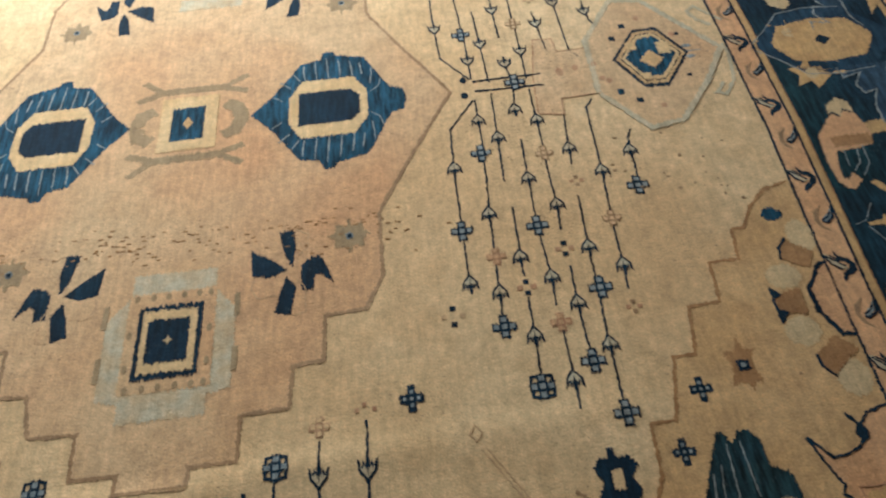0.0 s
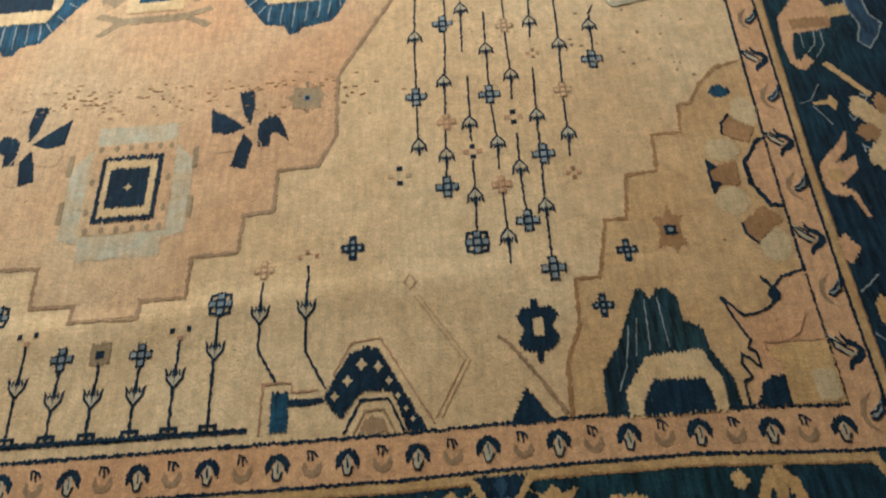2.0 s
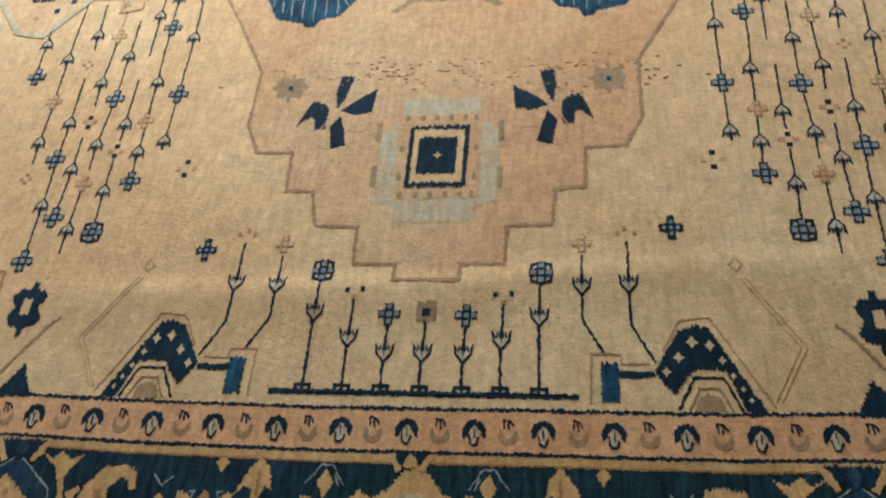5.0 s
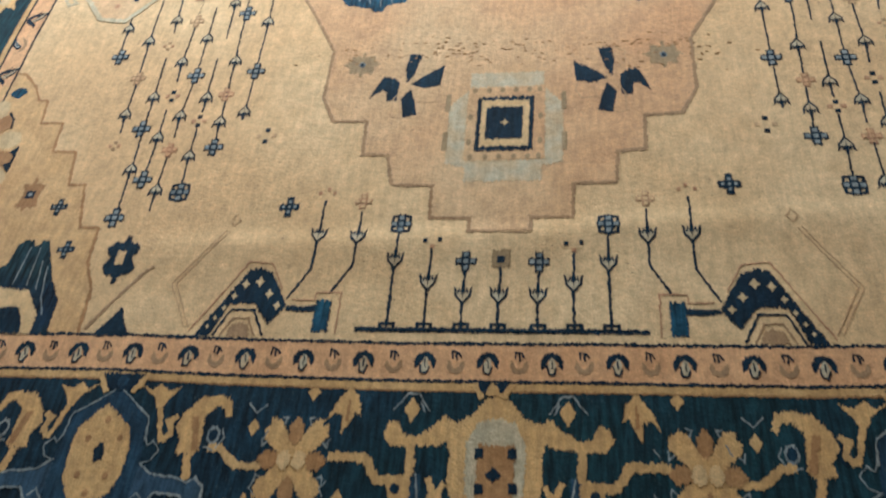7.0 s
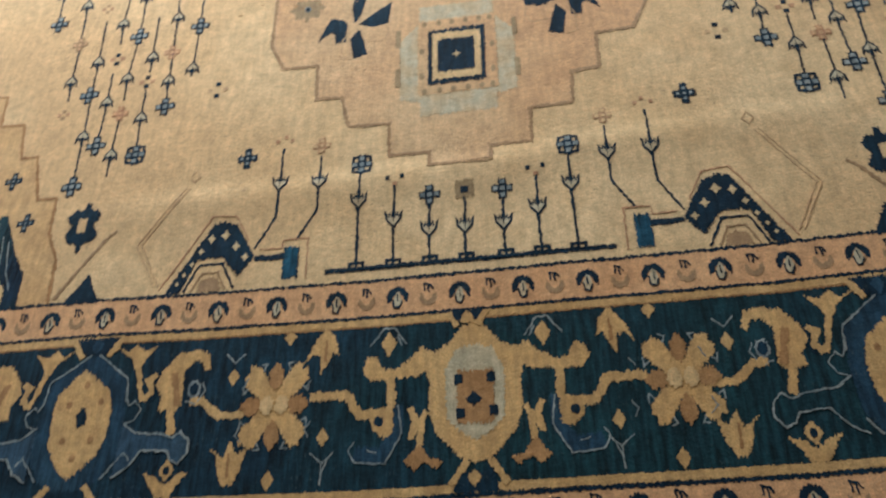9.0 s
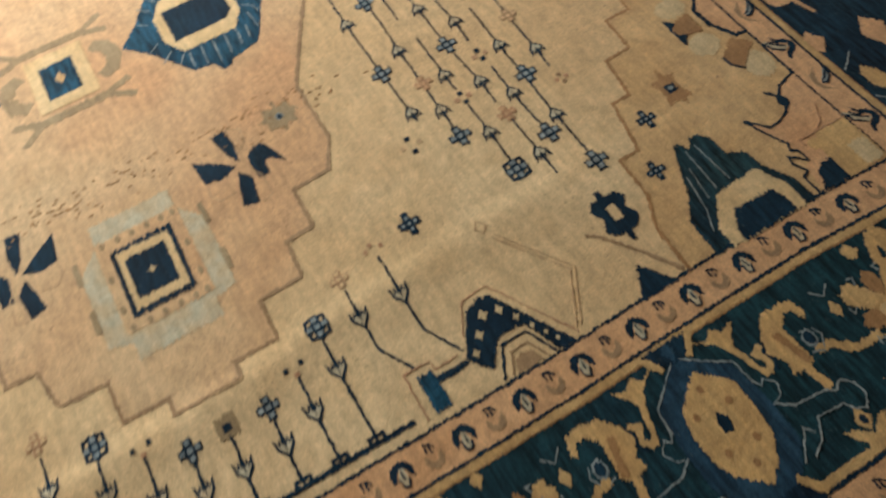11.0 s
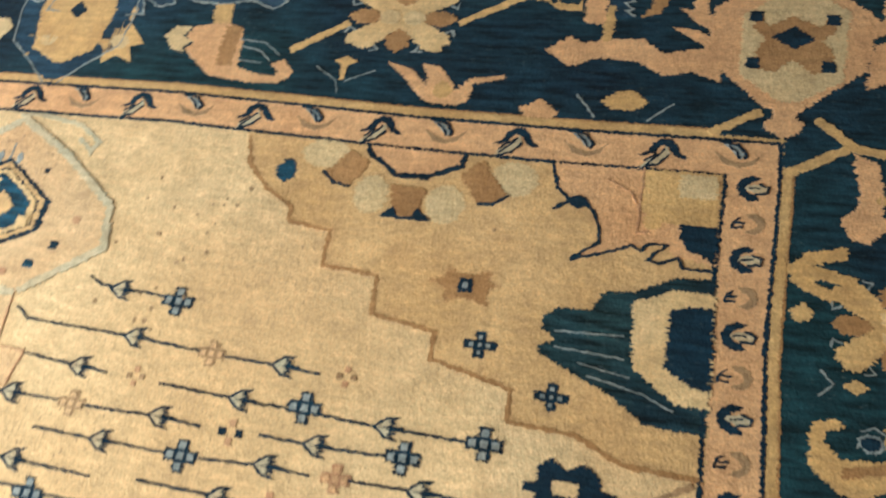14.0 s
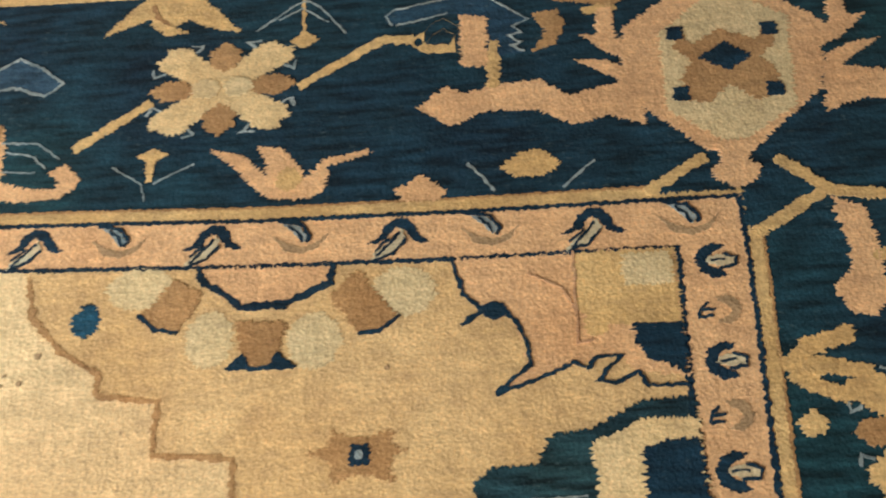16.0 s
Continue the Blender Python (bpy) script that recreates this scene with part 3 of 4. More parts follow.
add("bent_tulip", [("navy", 2, [stroke([(239, 255), (239, 213)], 3.5), stroke([(239, 188), (239, 142), (270, 86)], 4)])] + leaf(239, 201, 1.0, False) + knot_flower(240, 276, 15, "rust", "cream"), ALL, "tulip with a faded rust flower on a bent stem")
add("stand_motif", [("blue", 2, [rect(263, 15, 288, 73)]), ("navy", 2, [[(286, 52), (318, 51), (338, 55), (337, 62), (315, 61), (287, 64)]]), ("rust", 2, [stroke([(248, 12), (250, 88), (291, 88), (292, 72), (330, 74)], 2.6)])], ALL, "small blue stand with a navy arm")
dome = [(338, 62), (372, 124), (398, 136), (415, 131), (482, 4), (456, 4), (434, 66), (392, 66), (362, 28), (350, 42)]
add("dome_motif", [("navy", 2, [dome]), ("pale", 3, [[(x - r, y), (x - r * 0.4, y + r * 0.4), (x, y + r * 1.2), (x + r * 0.4, y + r * 0.4), (x + r, y), (x + r * 0.4, y - r * 0.4), (x, y - r * 1.2), (x - r * 0.4, y - r * 0.4)] for x, y, r in ((353, 62, 7), (371, 84, 8), (391, 108, 9), (415, 103, 8), (430, 80, 6), (442, 57, 5), (453, 38, 4.6), (462, 22, 4))]),
                   ("navy", 2, [stroke([(366, 6), (390, 54), (429, 54), (450, 6)], 4)]), ("faded", 2, [stroke([(380, 6), (396, 38), (422, 38), (437, 6)], 3), both([(408, 30), (394, 25), (388, 4)], 408)]),
                   ("rust", 2, [stroke([(349, 92), (376, 143), (418, 148), (492, 14)], 2.4)])], ALL, "navy arched dome with pale dots")
add("faint_line", [("blush", 2, [stroke([(470, 212), (538, 104), (494, 22)], 2.2), stroke([(476, 214), (546, 104), (502, 22)], 2.0), stroke([(464, 250), (474, 236), (464, 224), (455, 236)], 2.0, True)])], ALL, "faint rust double line with a small loop")
add("small_cross", little_cross(377, 304), ("as drawn", "far"), "small navy cross with pale cells")
add("small_cross", little_cross(-373, 265), ("as drawn", "far"), "small navy cross with pale cells")

# ---- the corner of the field ----
flank = stairs((679, 4), [(4, 84), (11, 27), (13, 27), (4, 78), (37, 1), (24, 100), (33, 1), (13, 83), (50, 3), (6, 75), (48, 1), (8, 61), (20, 0), (25, 43), (35, 34), (42, 11)])
add("corner_piece", [("ochre", 1, [flank + [(1058, 640), (1050, 400), (1048, 2)]]), ("brown", 2, [stroke(flank, 6)])], ALL, "stepped ochre corner piece with a brown outline", (-12, 2, -0.035))
add("dark_flower", [("navy", 2, [[(640, 192), (650, 192), (651, 179), (668, 178), (679, 165), (668, 146), (677, 130), (668, 112), (653, 110), (650, 92), (643, 92), (642, 108), (625, 112), (617, 125), (628, 145), (617, 165), (626, 177), (640, 179)]]),
                    ("cream", 3, [rect(641, 132, 656, 160)])], ALL, "dark navy flower with a cream heart", (-8, 10))
add("triangle_motif", [("navy", 2, [[(621, 56), (594, 3), (656, 3)]]), ("faded", 2, [stroke([(588, 138), (604, 124), (632, 84), (674, 14)], 6)])], ALL, "small navy triangle under a brown line")
add("teal_palmette", [("teal", 2, [[(726, 4), (730, 70), (757, 110), (778, 156), (796, 196), (806, 196), (812, 182), (819, 182), (825, 196), (843, 195), (853, 181), (856, 142), (880, 127), (883, 95), (906, 48), (909, 3)]]),
                      ("ivory", 3, [[(756, 3), (757, 40), (793, 89), (871, 94), (890, 48), (890, 3)]]), ("navy", 4, [[(775, 3), (778, 22), (797, 55), (864, 51), (872, 30), (872, 3)]]),
                      ("light", 3, [stroke([(806, 178), (801, 98)], 1.8), stroke([(825, 180), (828, 100)], 1.8), stroke([(776, 138), (764, 76), (748, 40)], 1.8), stroke([(790, 150), (780, 90)], 1.4)])], ALL, "streaky teal palmette with an ivory arch", (-12, 0))
add("small_cross", little_cross(796, 265, 0.9), ALL, "small navy cross with pale cells", (-23, 6))
add("small_cross", little_cross(746, 174, 0.9), ALL, "small navy cross with pale cells", (-22, 0))
add("brown_star", [("brown", 2, [[(892, 320), (884, 306), (883, 285), (890, 266), (874, 264), (870, 252), (866, 264), (844, 266), (850, 284), (850, 302), (844, 319), (864, 322), (870, 342), (875, 322)]]),
                   ("navy", 3, [rect(859, 286, 877, 303)]), ("light", 4, [ellipse(868, 295, 4.5, 4, 7)])], ALL, "brown star with a navy heart", (-21, 6))
add("blue_spot", [("blue", 2, [[(985, 566), (994, 579), (1004, 581), (1020, 572), (1022, 560), (1010, 552), (996, 552)]])], ALL, "small blue spot", (-14, 6, -0.035))
add("scallop_flower", [("rose", 2, [[(1052, 458), (1040, 456), (1009, 414), (1010, 370), (1030, 325), (1050, 323)]]), ("navy", 3, [stroke([(1052, 457), (1040, 455), (1010, 412), (1010, 371), (1030, 326), (1050, 325)], 7)]),
                       ("pale", 2, [ellipse(1034, 515, 22, 34, 14), ellipse(979, 440, 28, 24, 14), ellipse(974, 340, 28, 26, 14), ellipse(1018, 256, 25, 32, 14)]),
                       ("brown", 3, [[(1003, 513), (990, 493), (989, 474), (1004, 462), (1026, 451), (1042, 480)], [(996, 415), (993, 367), (951, 374), (952, 407)], [(1016, 327), (1042, 300), (993, 262), (981, 280), (980, 298)]]),
                       ("navy", 4, [stroke([(1007, 514), (991, 495), (987, 472)], 4), stroke([(994, 260), (980, 279), (978, 298)], 4), stroke([(950, 420), (949, 358)], 4), [(949, 424), (965, 406), (950, 399)], [(949, 355), (965, 375), (950, 382)]])],
    ALL, "half flower of pale and brown petals with navy edges", (-12, 2, -0.02))
add("corner_figure", [("rose", 2, [[(1047, 210), (1011, 200), (998, 184), (994, 160), (962, 144), (942, 142), (916, 174), (940, 106), (947, 62), (932, 50), (926, 5), (1048, 5)]]), ("gold", 3, [[(1046, 95), (990, 96), (976, 70), (974, 5), (1047, 5)]]),
                      ("pale", 4, [rect(1012, 8, 1043, 52)]), ("gold", 3, [ellipse(978, 80, 13, 12, 9)]), ("rust", 4, [stroke([(1048, 96), (990, 97), (960, 98), (962, 84)], 2.5), stroke([(1030, 140), (1012, 108), (990, 98)], 2)]),
                      ("navy", 4, [[(973, 4), (974, 48), (960, 47), (945, 40), (928, 5)], stroke([(974, 50), (973, 4)], 4), stroke([(1048, 210), (1011, 200), (997, 186), (996, 164), (980, 150), (960, 143), (942, 142), (916, 174)], 4),
                                   stroke([(998, 178), (990, 190), (981, 204)], 5), ellipse(994, 172, 9, 12, 9), stroke([(916, 174), (932, 125), (942, 104), (936, 92), (947, 82), (947, 62), (926, 82), (921, 70), (932, 49), (919, 41), (918, 5)], 3.4)])],
    ALL, "rose corner figure drawn with thin navy lines")

# ---- hanging chains of leaves and flowers beside the medallion ----
def chain(points, leaves, flowers, breaks=()):
    """A stem through points, with leaves and flowers on it and gaps where it breaks."""
    layers = [("navy", 2, [stroke(run, 3.2) for run in points])]
    for x, y in leaves:
        layers += leaf(x, y, 0.95)
    for x, y, kind in flowers:
        layers += {"n": knot_flower(x, y, 19, "navy", "light"), "o": knot_flower(x, y, 16, "rust", "peach"), "d": dots(x, y, 11, 4.5), "r": knot_flower(x, y, 16, "faded", "peach"), "f": knot_flower(x, y, 19, "navy", "light", True),
                   "q": dots(x, y, 9, 3.5, ("faded", "rust"))}[kind]
    return layers


CHAIN = "thin navy stem with barbed leaves and small flowers"
add("leaf_chain", chain([[(543, 925), (491, 851), (487, 752), (486, 500)]], [(488, 752), (487, 496)], [(486, 607, "n")]), ALL, CHAIN, (-17, 3, -0.035))
add("leaf_chain", chain([[(546, 925), (546, 800), (536, 600), (532, 478), (530, 420)]], [(546, 866), (536, 637), (532, 472)], [(541, 783, "n"), (536, 545, "o"), (530, 408, "n")]), ALL, CHAIN, (-17, 3, -0.035))
add("leaf_chain", chain([[(580, 940), (576, 817), (573, 708)], [(579, 647), (575, 500)], [(575, 458), (574, 385), (571, 310)]], [(577, 817), (575, 537), (574, 385)], [(576, 477, "d"), (571, 299, "f")]), ALL, CHAIN, (-17, 3, -0.035))
add("leaf_chain", chain([[(625, 945), (619, 895)], [(618, 807), (616, 708), (614, 600), (619, 490), (617, 436)], [(618, 388), (620, 305), (618, 256)]], [(619, 886), (616, 708), (619, 490), (619, 303)], [(614, 600, "n"), (618, 404, "o")]), ALL, CHAIN, (-17, 3, -0.035))
add("leaf_chain", chain([[(655, 940), (656, 780)], [(654, 750), (655, 642), (651, 585)], [(653, 508), (650, 437), (652, 345)]], [(656, 852), (655, 640), (651, 435)], [(654, 765, "r"), (650, 545, "d"), (653, 331, "n")]), ALL, CHAIN, (-17, 3, -0.035))
add("leaf_chain", chain([[(708, 860), (701, 769), (698, 729)], [(695, 656), (690, 544), (688, 475)], [(687, 445), (683, 359), (682, 255)]], [(701, 769), (690, 542), (684, 355)], [(699, 690, "q"), (692, 461, "n"), (682, 241, "n")]), ALL, CHAIN, (-17, 3, -0.035))
add("leaf_chain", chain([[(768, 892), (753, 870), (748, 708), (742, 612)], [(740, 585), (738, 502), (735, 452)]], [(748, 706), (738, 498)], [(741, 597, "r"), (736, 418, "q")]), ALL, CHAIN, (-17, 3, -0.035))
add("leaf_chain", chain([[(822, 800), (812, 780), (806, 670)]], [(808, 747)], [(802, 663, "n")]), ALL, CHAIN, (-17, 3, -0.035))
add("dot_motif", dots(453, 438, 15, 4.5, ("navy", "blush")), ALL, "four small dots, navy and rust")

# pole and the side hexagon on the cross axis
add("pole_motif", [("navy", 3, [stroke([(547, 978), (684, 980)], 4), stroke([(550, 949), (684, 947)], 4)])] + [(c, l + 2, o, p) for c, l, o, p in knot_flower(630, 963, 20)] + [("navy", 2, [ellipse(530, 985, 7, 9, 8), ellipse(528, 940, 7, 9, 8)])], PAIR, "navy double line with a flower across it")
box_shape = [(662, 868), (710, 858), (712, 902), (790, 906), (790, 1042), (728, 1040), (724, 1082), (686, 1086), (668, 970)]
add("rose_panel", [("peach", 2, [box_shape]), ("rust", 3, [stroke(box_shape, 2.4, True), ellipse(722, 978, 8, 13, 8), ellipse(755, 985, 6, 9, 8)])], PAIR, "faded rose panel with a thin outline")
side_hex = [(786, 905), (862, 796), (925, 808), (998, 905), (1050, 996), (988, 1088), (930, 1172), (866, 1184), (790, 1062)]
core_hex = [(832, 994), (876, 906), (923, 903), (985, 992), (938, 1080), (890, 1078)]
shrunk = lambda s: [(908 + (x - 908) * s, 990 + (y - 990) * s) for x, y in core_hex]
add("side_hexagon", [("peach", 3, [side_hex]), ("mist", 4, [stroke(side_hex, 11, True)]), ("navy", 4, [core_hex]), ("ochre", 5, [shrunk(0.9)]), ("navy", 6, [shrunk(0.80)]), ("ivory", 7, [shrunk(0.77)]),
                     ("blue", 8, [shrunk(0.66)]), ("ivory", 9, [rect(926, 996, 950, 1030), rect(866, 1016, 886, 1040), rect(880, 926, 896, 944)]), ("ochre", 9, [[(884, 982), (908, 956), (932, 982), (908, 1010)]]),
                     ("navy", 4, [rect(852, 866, 864, 879), rect(867, 1088, 879, 1102), rect(839, 1052, 851, 1066), rect(965, 923, 973, 931), rect(972, 1048, 980, 1056)]), ("blue", 4, [rect(822, 894, 834, 908)]), ("rust", 4, [ellipse(x, y, 6, 7, 8) for x, y in ((801, 945), (908, 1115), (793, 989), (812, 936), (898, 851), (966, 1052))]),
                     ("mist", 2, [stroke([(1056, 1009), (1061, 978), (1048, 900), (1022, 861), (1007, 870), (1026, 896)], 7), stroke([(1078, 1081), (1035, 1134), (1017, 1122), (1028, 1092), (1053, 1068)], 7)]),
                     ("light", 4, [ellipse(985, 1012, 10, 5, 8), ellipse(985, 980, 10, 5, 8), stroke([(975, 996), (1010, 996)], 2.4)])], PAIR, "pale hexagon outlined in sage with a blue heart")

# wear: small dark specks in the field
specks = [ellipse(790 + NOISE.uniform(-60, 190), 700 + NOISE.gauss(0, 60), NOISE.uniform(1.5, 4), NOISE.uniform(1.5, 3.5), 6) for _ in range(26)] + [ellipse(945, 271, 2.6, 2.6, 6)]
dashes = []
for _ in range(150):
    x, y = NOISE.gauss(-110, 130), 655 + NOISE.gauss(0, 20)
    if NOISE.random() < 0.35:
        x, y = NOISE.gauss(285, 90), 640 + NOISE.gauss(0, 28)
    wide = NOISE.uniform(1.5, 4.5)
    dashes.append(rect(x - wide, y - 1.0, x + wide, y + 1.0))
add("wear_dash", [("brown", 3, dashes)], ("as drawn",), "short brown dashes where the pile is worn to the weft")
add("stain", [("faded", 2, specks)], ("as drawn",), "small brown specks of wear")


# ---- figures of the guard bands ----
def crescent(x, y, turn, wide=1.0, dark=True):
    """A horseshoe with a pale tongue, open outwards; turn points its back to the field."""
    arc = [(-15 * wide, -11), (-17 * wide, 2), (-11 * wide, 13), (0, 17), (11 * wide, 13), (17 * wide, 2), (15 * wide, -11), (10 * wide, -6), (8 * wide, 1), (1, 6), (-6 * wide, 2), (-9 * wide, -6)]
    tongue = [(-1, 8), (4, 5), (6, -7), (2, -20), (-4, -18), (-6, -5)]
    if dark:
        return [("navy", 2, [moved(arc, x, y, 1.0, turn)]), ("sage", 3, [moved(tongue, x, y, 1.0, turn)]), ("navy", 4, [moved(stroke([(-7, -4), (-5, -18), (2, -20), (7, -8)], 2.6), x, y, 1.0, turn), moved(stroke([(0, 4), (1, -10)], 2.4), x, y, 1.0, turn)])]
    comb = [stroke([(-7, 20), (-6, 6)], 3), stroke([(0, 18), (1, 3)], 3), stroke([(-8, 20), (3, 17), (8, 9)], 3)]
    return [("faded", 2, [moved([(-a, -b) for a, b in arc], x, y - 6 if turn == 0 else y, 0.8, turn)]), ("navy", 3, [moved(c, x, y, 0.9, turn) for c in comb])]


for i in range(-11, 12):
    x = -6 + 94.6 * i
    add("guard_flower", crescent(*settle((x, -31)), 0), ("as drawn", "far"), "small navy horseshoe flower")
    if i < 11:
        add("guard_flower", crescent(*settle((x + 47, -31)), 0, 1.0, False), ("as drawn", "far"), "small faded brown flower with a navy comb")
for i in range(-12, 13):
    for where in ("as drawn", "far"):
        add("guard_flower", crescent(6 + 104 * i, -360, 0), (where,), "small navy horseshoe flower")
    if i < 12:
        add("guard_flower", crescent(58 + 104 * i, -360, 0, 1.0, False), ("as drawn", "far"), "small faded brown flower with a navy comb")
def side_cap(y, dark):
    """A flared cap with a slanting comb (dark), or a smile under a comb, across the side guard band."""
    cx, cy = settle((1085, y))
    put = lambda pts: [(cx + v, cy - u) for u, v in pts][::-1]
    if dark:
        cap = [(-30, -8), (-18, -1), (-14, 10), (-2, 18), (10, 17), (18, 8), (22, -2), (32, -8), (24, -10), (14, -6), (8, 4), (0, 9), (-6, 4), (-10, -4), (-20, -8)]
        return [("navy", 2, [put(cap)]), ("sage", 3, [put([(4, 6), (9, -4), (-6, -20), (-26, -26), (-22, -18), (-6, -6)])]),
                ("navy", 4, [put(stroke([(2, 2), (-20, -22)], 3)), put(stroke([(8, -5), (-4, -19), (-24, -26)], 3)), put(stroke([(-8, -4), (-22, -16)], 2.4))])]
    smile = [(-26, 5), (-14, -12), (4, -16), (20, -10), (30, 5), (18, -5), (4, -9), (-10, -5)]
    return [("faded", 2, [put(smile)]), ("light", 3, [put([(-18, 18), (0, 14), (10, 2), (4, -4), (-6, 8)])]), ("navy", 4, [put(stroke([(-22, 20), (2, 16), (12, 2), (8, -4)], 3.6)), put(stroke([(-10, 14), (0, 6), (4, -3)], 2.8))])]


for i in range(11):
    y = 76 + 186 * i
    add("guard_flower", side_cap(y, True), PAIR, "navy cap-shaped flower with a pale comb")
    add("guard_flower", side_cap(y - 88, False), PAIR, "small faded brown flower with a navy comb")
    add("guard_flower", crescent(1425, y, -90), PAIR, "small navy horseshoe flower")


# ---- figures of the main border ----
def rosette(x, y, turn=0, scale=1.0, petal="ivory"):
    """Eight petals, four light and four brown, with pale tips between them; petal is deeper where the border gets less
    light.
    """
    layers = []
    cream, brown, tips = [], [], []
    for i in range(4):
        a = 45 + 90 * i + turn
        cream.append(moved([(6, -9), (38, -17), (68, -20), (80, -13), (78, 0), (86, 6), (72, 20), (38, 17), (6, 9)], x, y, scale, a))
        b = 90 * i + turn
        brown.append(moved([(22, 0), (36, -14), (54, -15), (64, -6), (70, 0), (64, 6), (54, 15), (36, 14)], x, y, scale, b))
        tips.append(moved(stroke([(56, -28), (66, -22), (68, -34)], 3), x, y, scale, b))
        tips.append(moved(stroke([(56, 28), (66, 22), (68, 34)], 3), x, y, scale, b))
    return [(petal, 2, cream + [moved(ellipse(0, 0, 34, 34, 12), x, y, scale)]), ("brown", 3, brown), ("pale" if petal == "ivory" else "ivory", 4, [moved(ellipse(d, 0, 14, 15, 10), x, y, scale) for d in (-15, 15)]), ("light", 2, tips)]


def squeezed(layers, cx, cy, fx, fy):
    return [(c, l, [[(cx + (a - cx) * fx, cy + (b - cy) * fy) for a, b in o] for o in out]) for c, l, out in layers]


def mirrored_at(layers, x):
    return [(c, l, [[(2 * x - a, b) for a, b in o] for o in out]) for c, l, out in layers]


def shifted(layers, dx, dy):
    return [(c, l, [[(a + dx, b + dy) for a, b in o] for o in out]) for c, l, out in layers]


# the shield on the middle of the front border
shield = both([(12, -291), (28, -291), (66, -252), (78, -215), (76, -176), (82, -157), (92, -164), (138, -167), (163, -168), (174, -150), (168, -133), (155, -129), (144, -149), (127, -153), (99, -134), (88, -120), (70, -129), (50, -119), (35, -100), (20, -84)], 12)
add("shield_motif", [("gold", 2, [shield]), ("straw", 2, [[(6, -62), (16, -72), (12, -88), (0, -88), (-4, -72)]]), ("mist", 3, [both([(12, -264), (36, -248), (52, -232), (54, -160), (38, -128), (16, -122)], 12)]),
                     ("brown", 4, [rect(-13, -239, 38, -161)]), ("navy", 5, [rect(x - 6, y - 7, x + 6, y + 7) for x, y in ((-11, -174), (35, -173), (-9, -224), (37, -222))] + [[(10, -192), (22, -204), (10, -216), (-2, -204)]])],
    ("as drawn", "far"), "gold shield with side arms and a brown panel")
add("shield_neck", [("navy", 3, [[(-24, -64), (30, -64), (20, -86), (12, -80), (4, -92), (-2, -80), (-12, -86)]]), ("straw", 4, [stroke([(-24, -68), (-10, -92)], 8), stroke([(32, -68), (20, -92)], 8), [(3, -66), (12, -74), (14, -86), (-6, -86), (-4, -74)]]),
                    ("navy", 3, [[(-14, -296), (2, -306), (18, -306), (30, -296), (42, -334), (-20, -334)]]), ("straw", 4, [stroke([(0, -290), (-24, -322)], 9), stroke([(30, -290), (52, -322)], 9), [(8, -302), (17, -312), (8, -326), (-2, -312)]])], ("as drawn", "far"), "gold neck of the shield through the stripes")
post = [("straw", 2, [stroke([(114, -164), (112, -214)], 12), stroke([(112, -214), (158, -217), (178, -186), (232, -186)], 13), [(108, -208), (146, -214), (140, -236), (126, -250), (108, -258)]]), ("navy", 3, [ellipse(130, -228, 7, 8, 8)])]
add("hooked_arm", mirrored_at(post, 3), ("as drawn", "far"), "straw-coloured hooked arm")
add("hooked_arm", shifted(post, 17, 0), ("as drawn", "far"), "straw-coloured hooked arm")
twig = [("gold", 2, [stroke([(79, -217), (87, -228), (90, -266)], 9)]), ("brown", 3, [[(58, -289), (77, -283), (84, -271), (92, -264), (101, -275), (112, -287), (96, -300), (86, -288), (66, -299)]]), ("gold", 2, [stroke([(104, -212), (96, -231), (102, -257)], 10)]),
        ("steel", 2, [[(114, -206), (129, -205), (133, -244), (147, -266), (180, -262), (183, -284), (138, -289), (113, -248)]]),
        ("light", 3, [stroke([(121, -206), (115, -247), (138, -288), (181, -284), (189, -268), (182, -256)], 2.4), stroke([(150, -272), (164, -268)], 2.0)])]
add("twig_motif", twig, ("as drawn", "far"), "small gold forked twig beside a steel blue hook")
add("twig_motif", mirrored_at(twig, 12), ("as drawn", "far"), "small gold forked twig beside a steel blue hook")
drop = [("gold", 2, [[(207, -78), (192, -96), (186, -124), (196, -118), (202, -134), (212, -152), (214, -124), (226, -120), (238, -134), (226, -104), (218, -92)], [(262, -76), (252, -88), (262, -102), (272, -88)]]), ("brown", 3, [stroke([(206, -98), (206, -132)], 5)]),
        ("gold", 2, [[(112, -92), (100, -110), (112, -132), (123, -110)]]), ("light", 2, [stroke([(86, -114), (104, -86), (120, -86), (140, -114)], 2.6), stroke([(92, -114), (100, -100)], 2.4)]), ("straw", 2, [[(203, -232), (212, -246), (203, -260), (194, -246)], [(277, -288), (286, -302), (277, -318), (268, -302)]]),
        ("light", 2, [stroke([(186, -268), (202, -282), (220, -268)], 2.2), stroke([(202, -282), (202, -312)], 2.2), stroke([(194, -276), (202, -296)], 2.2)])]
add("drop_flower", drop, ALL, "small gold drooping flowers")
# gold, not ivory: the front border's weaker light is in the petal colour
for place, keys in ((294, ("as drawn", "far")), (278, ("mirrored", "far mirrored"))):
    add("rosette", squeezed(rosette(place, -194, 0, 0.94, "gold"), place, -194, 0.78, 1.02), keys, "rosette of gold and brown petals")

# the cartouche and the hooked animals beside it
CX = 574
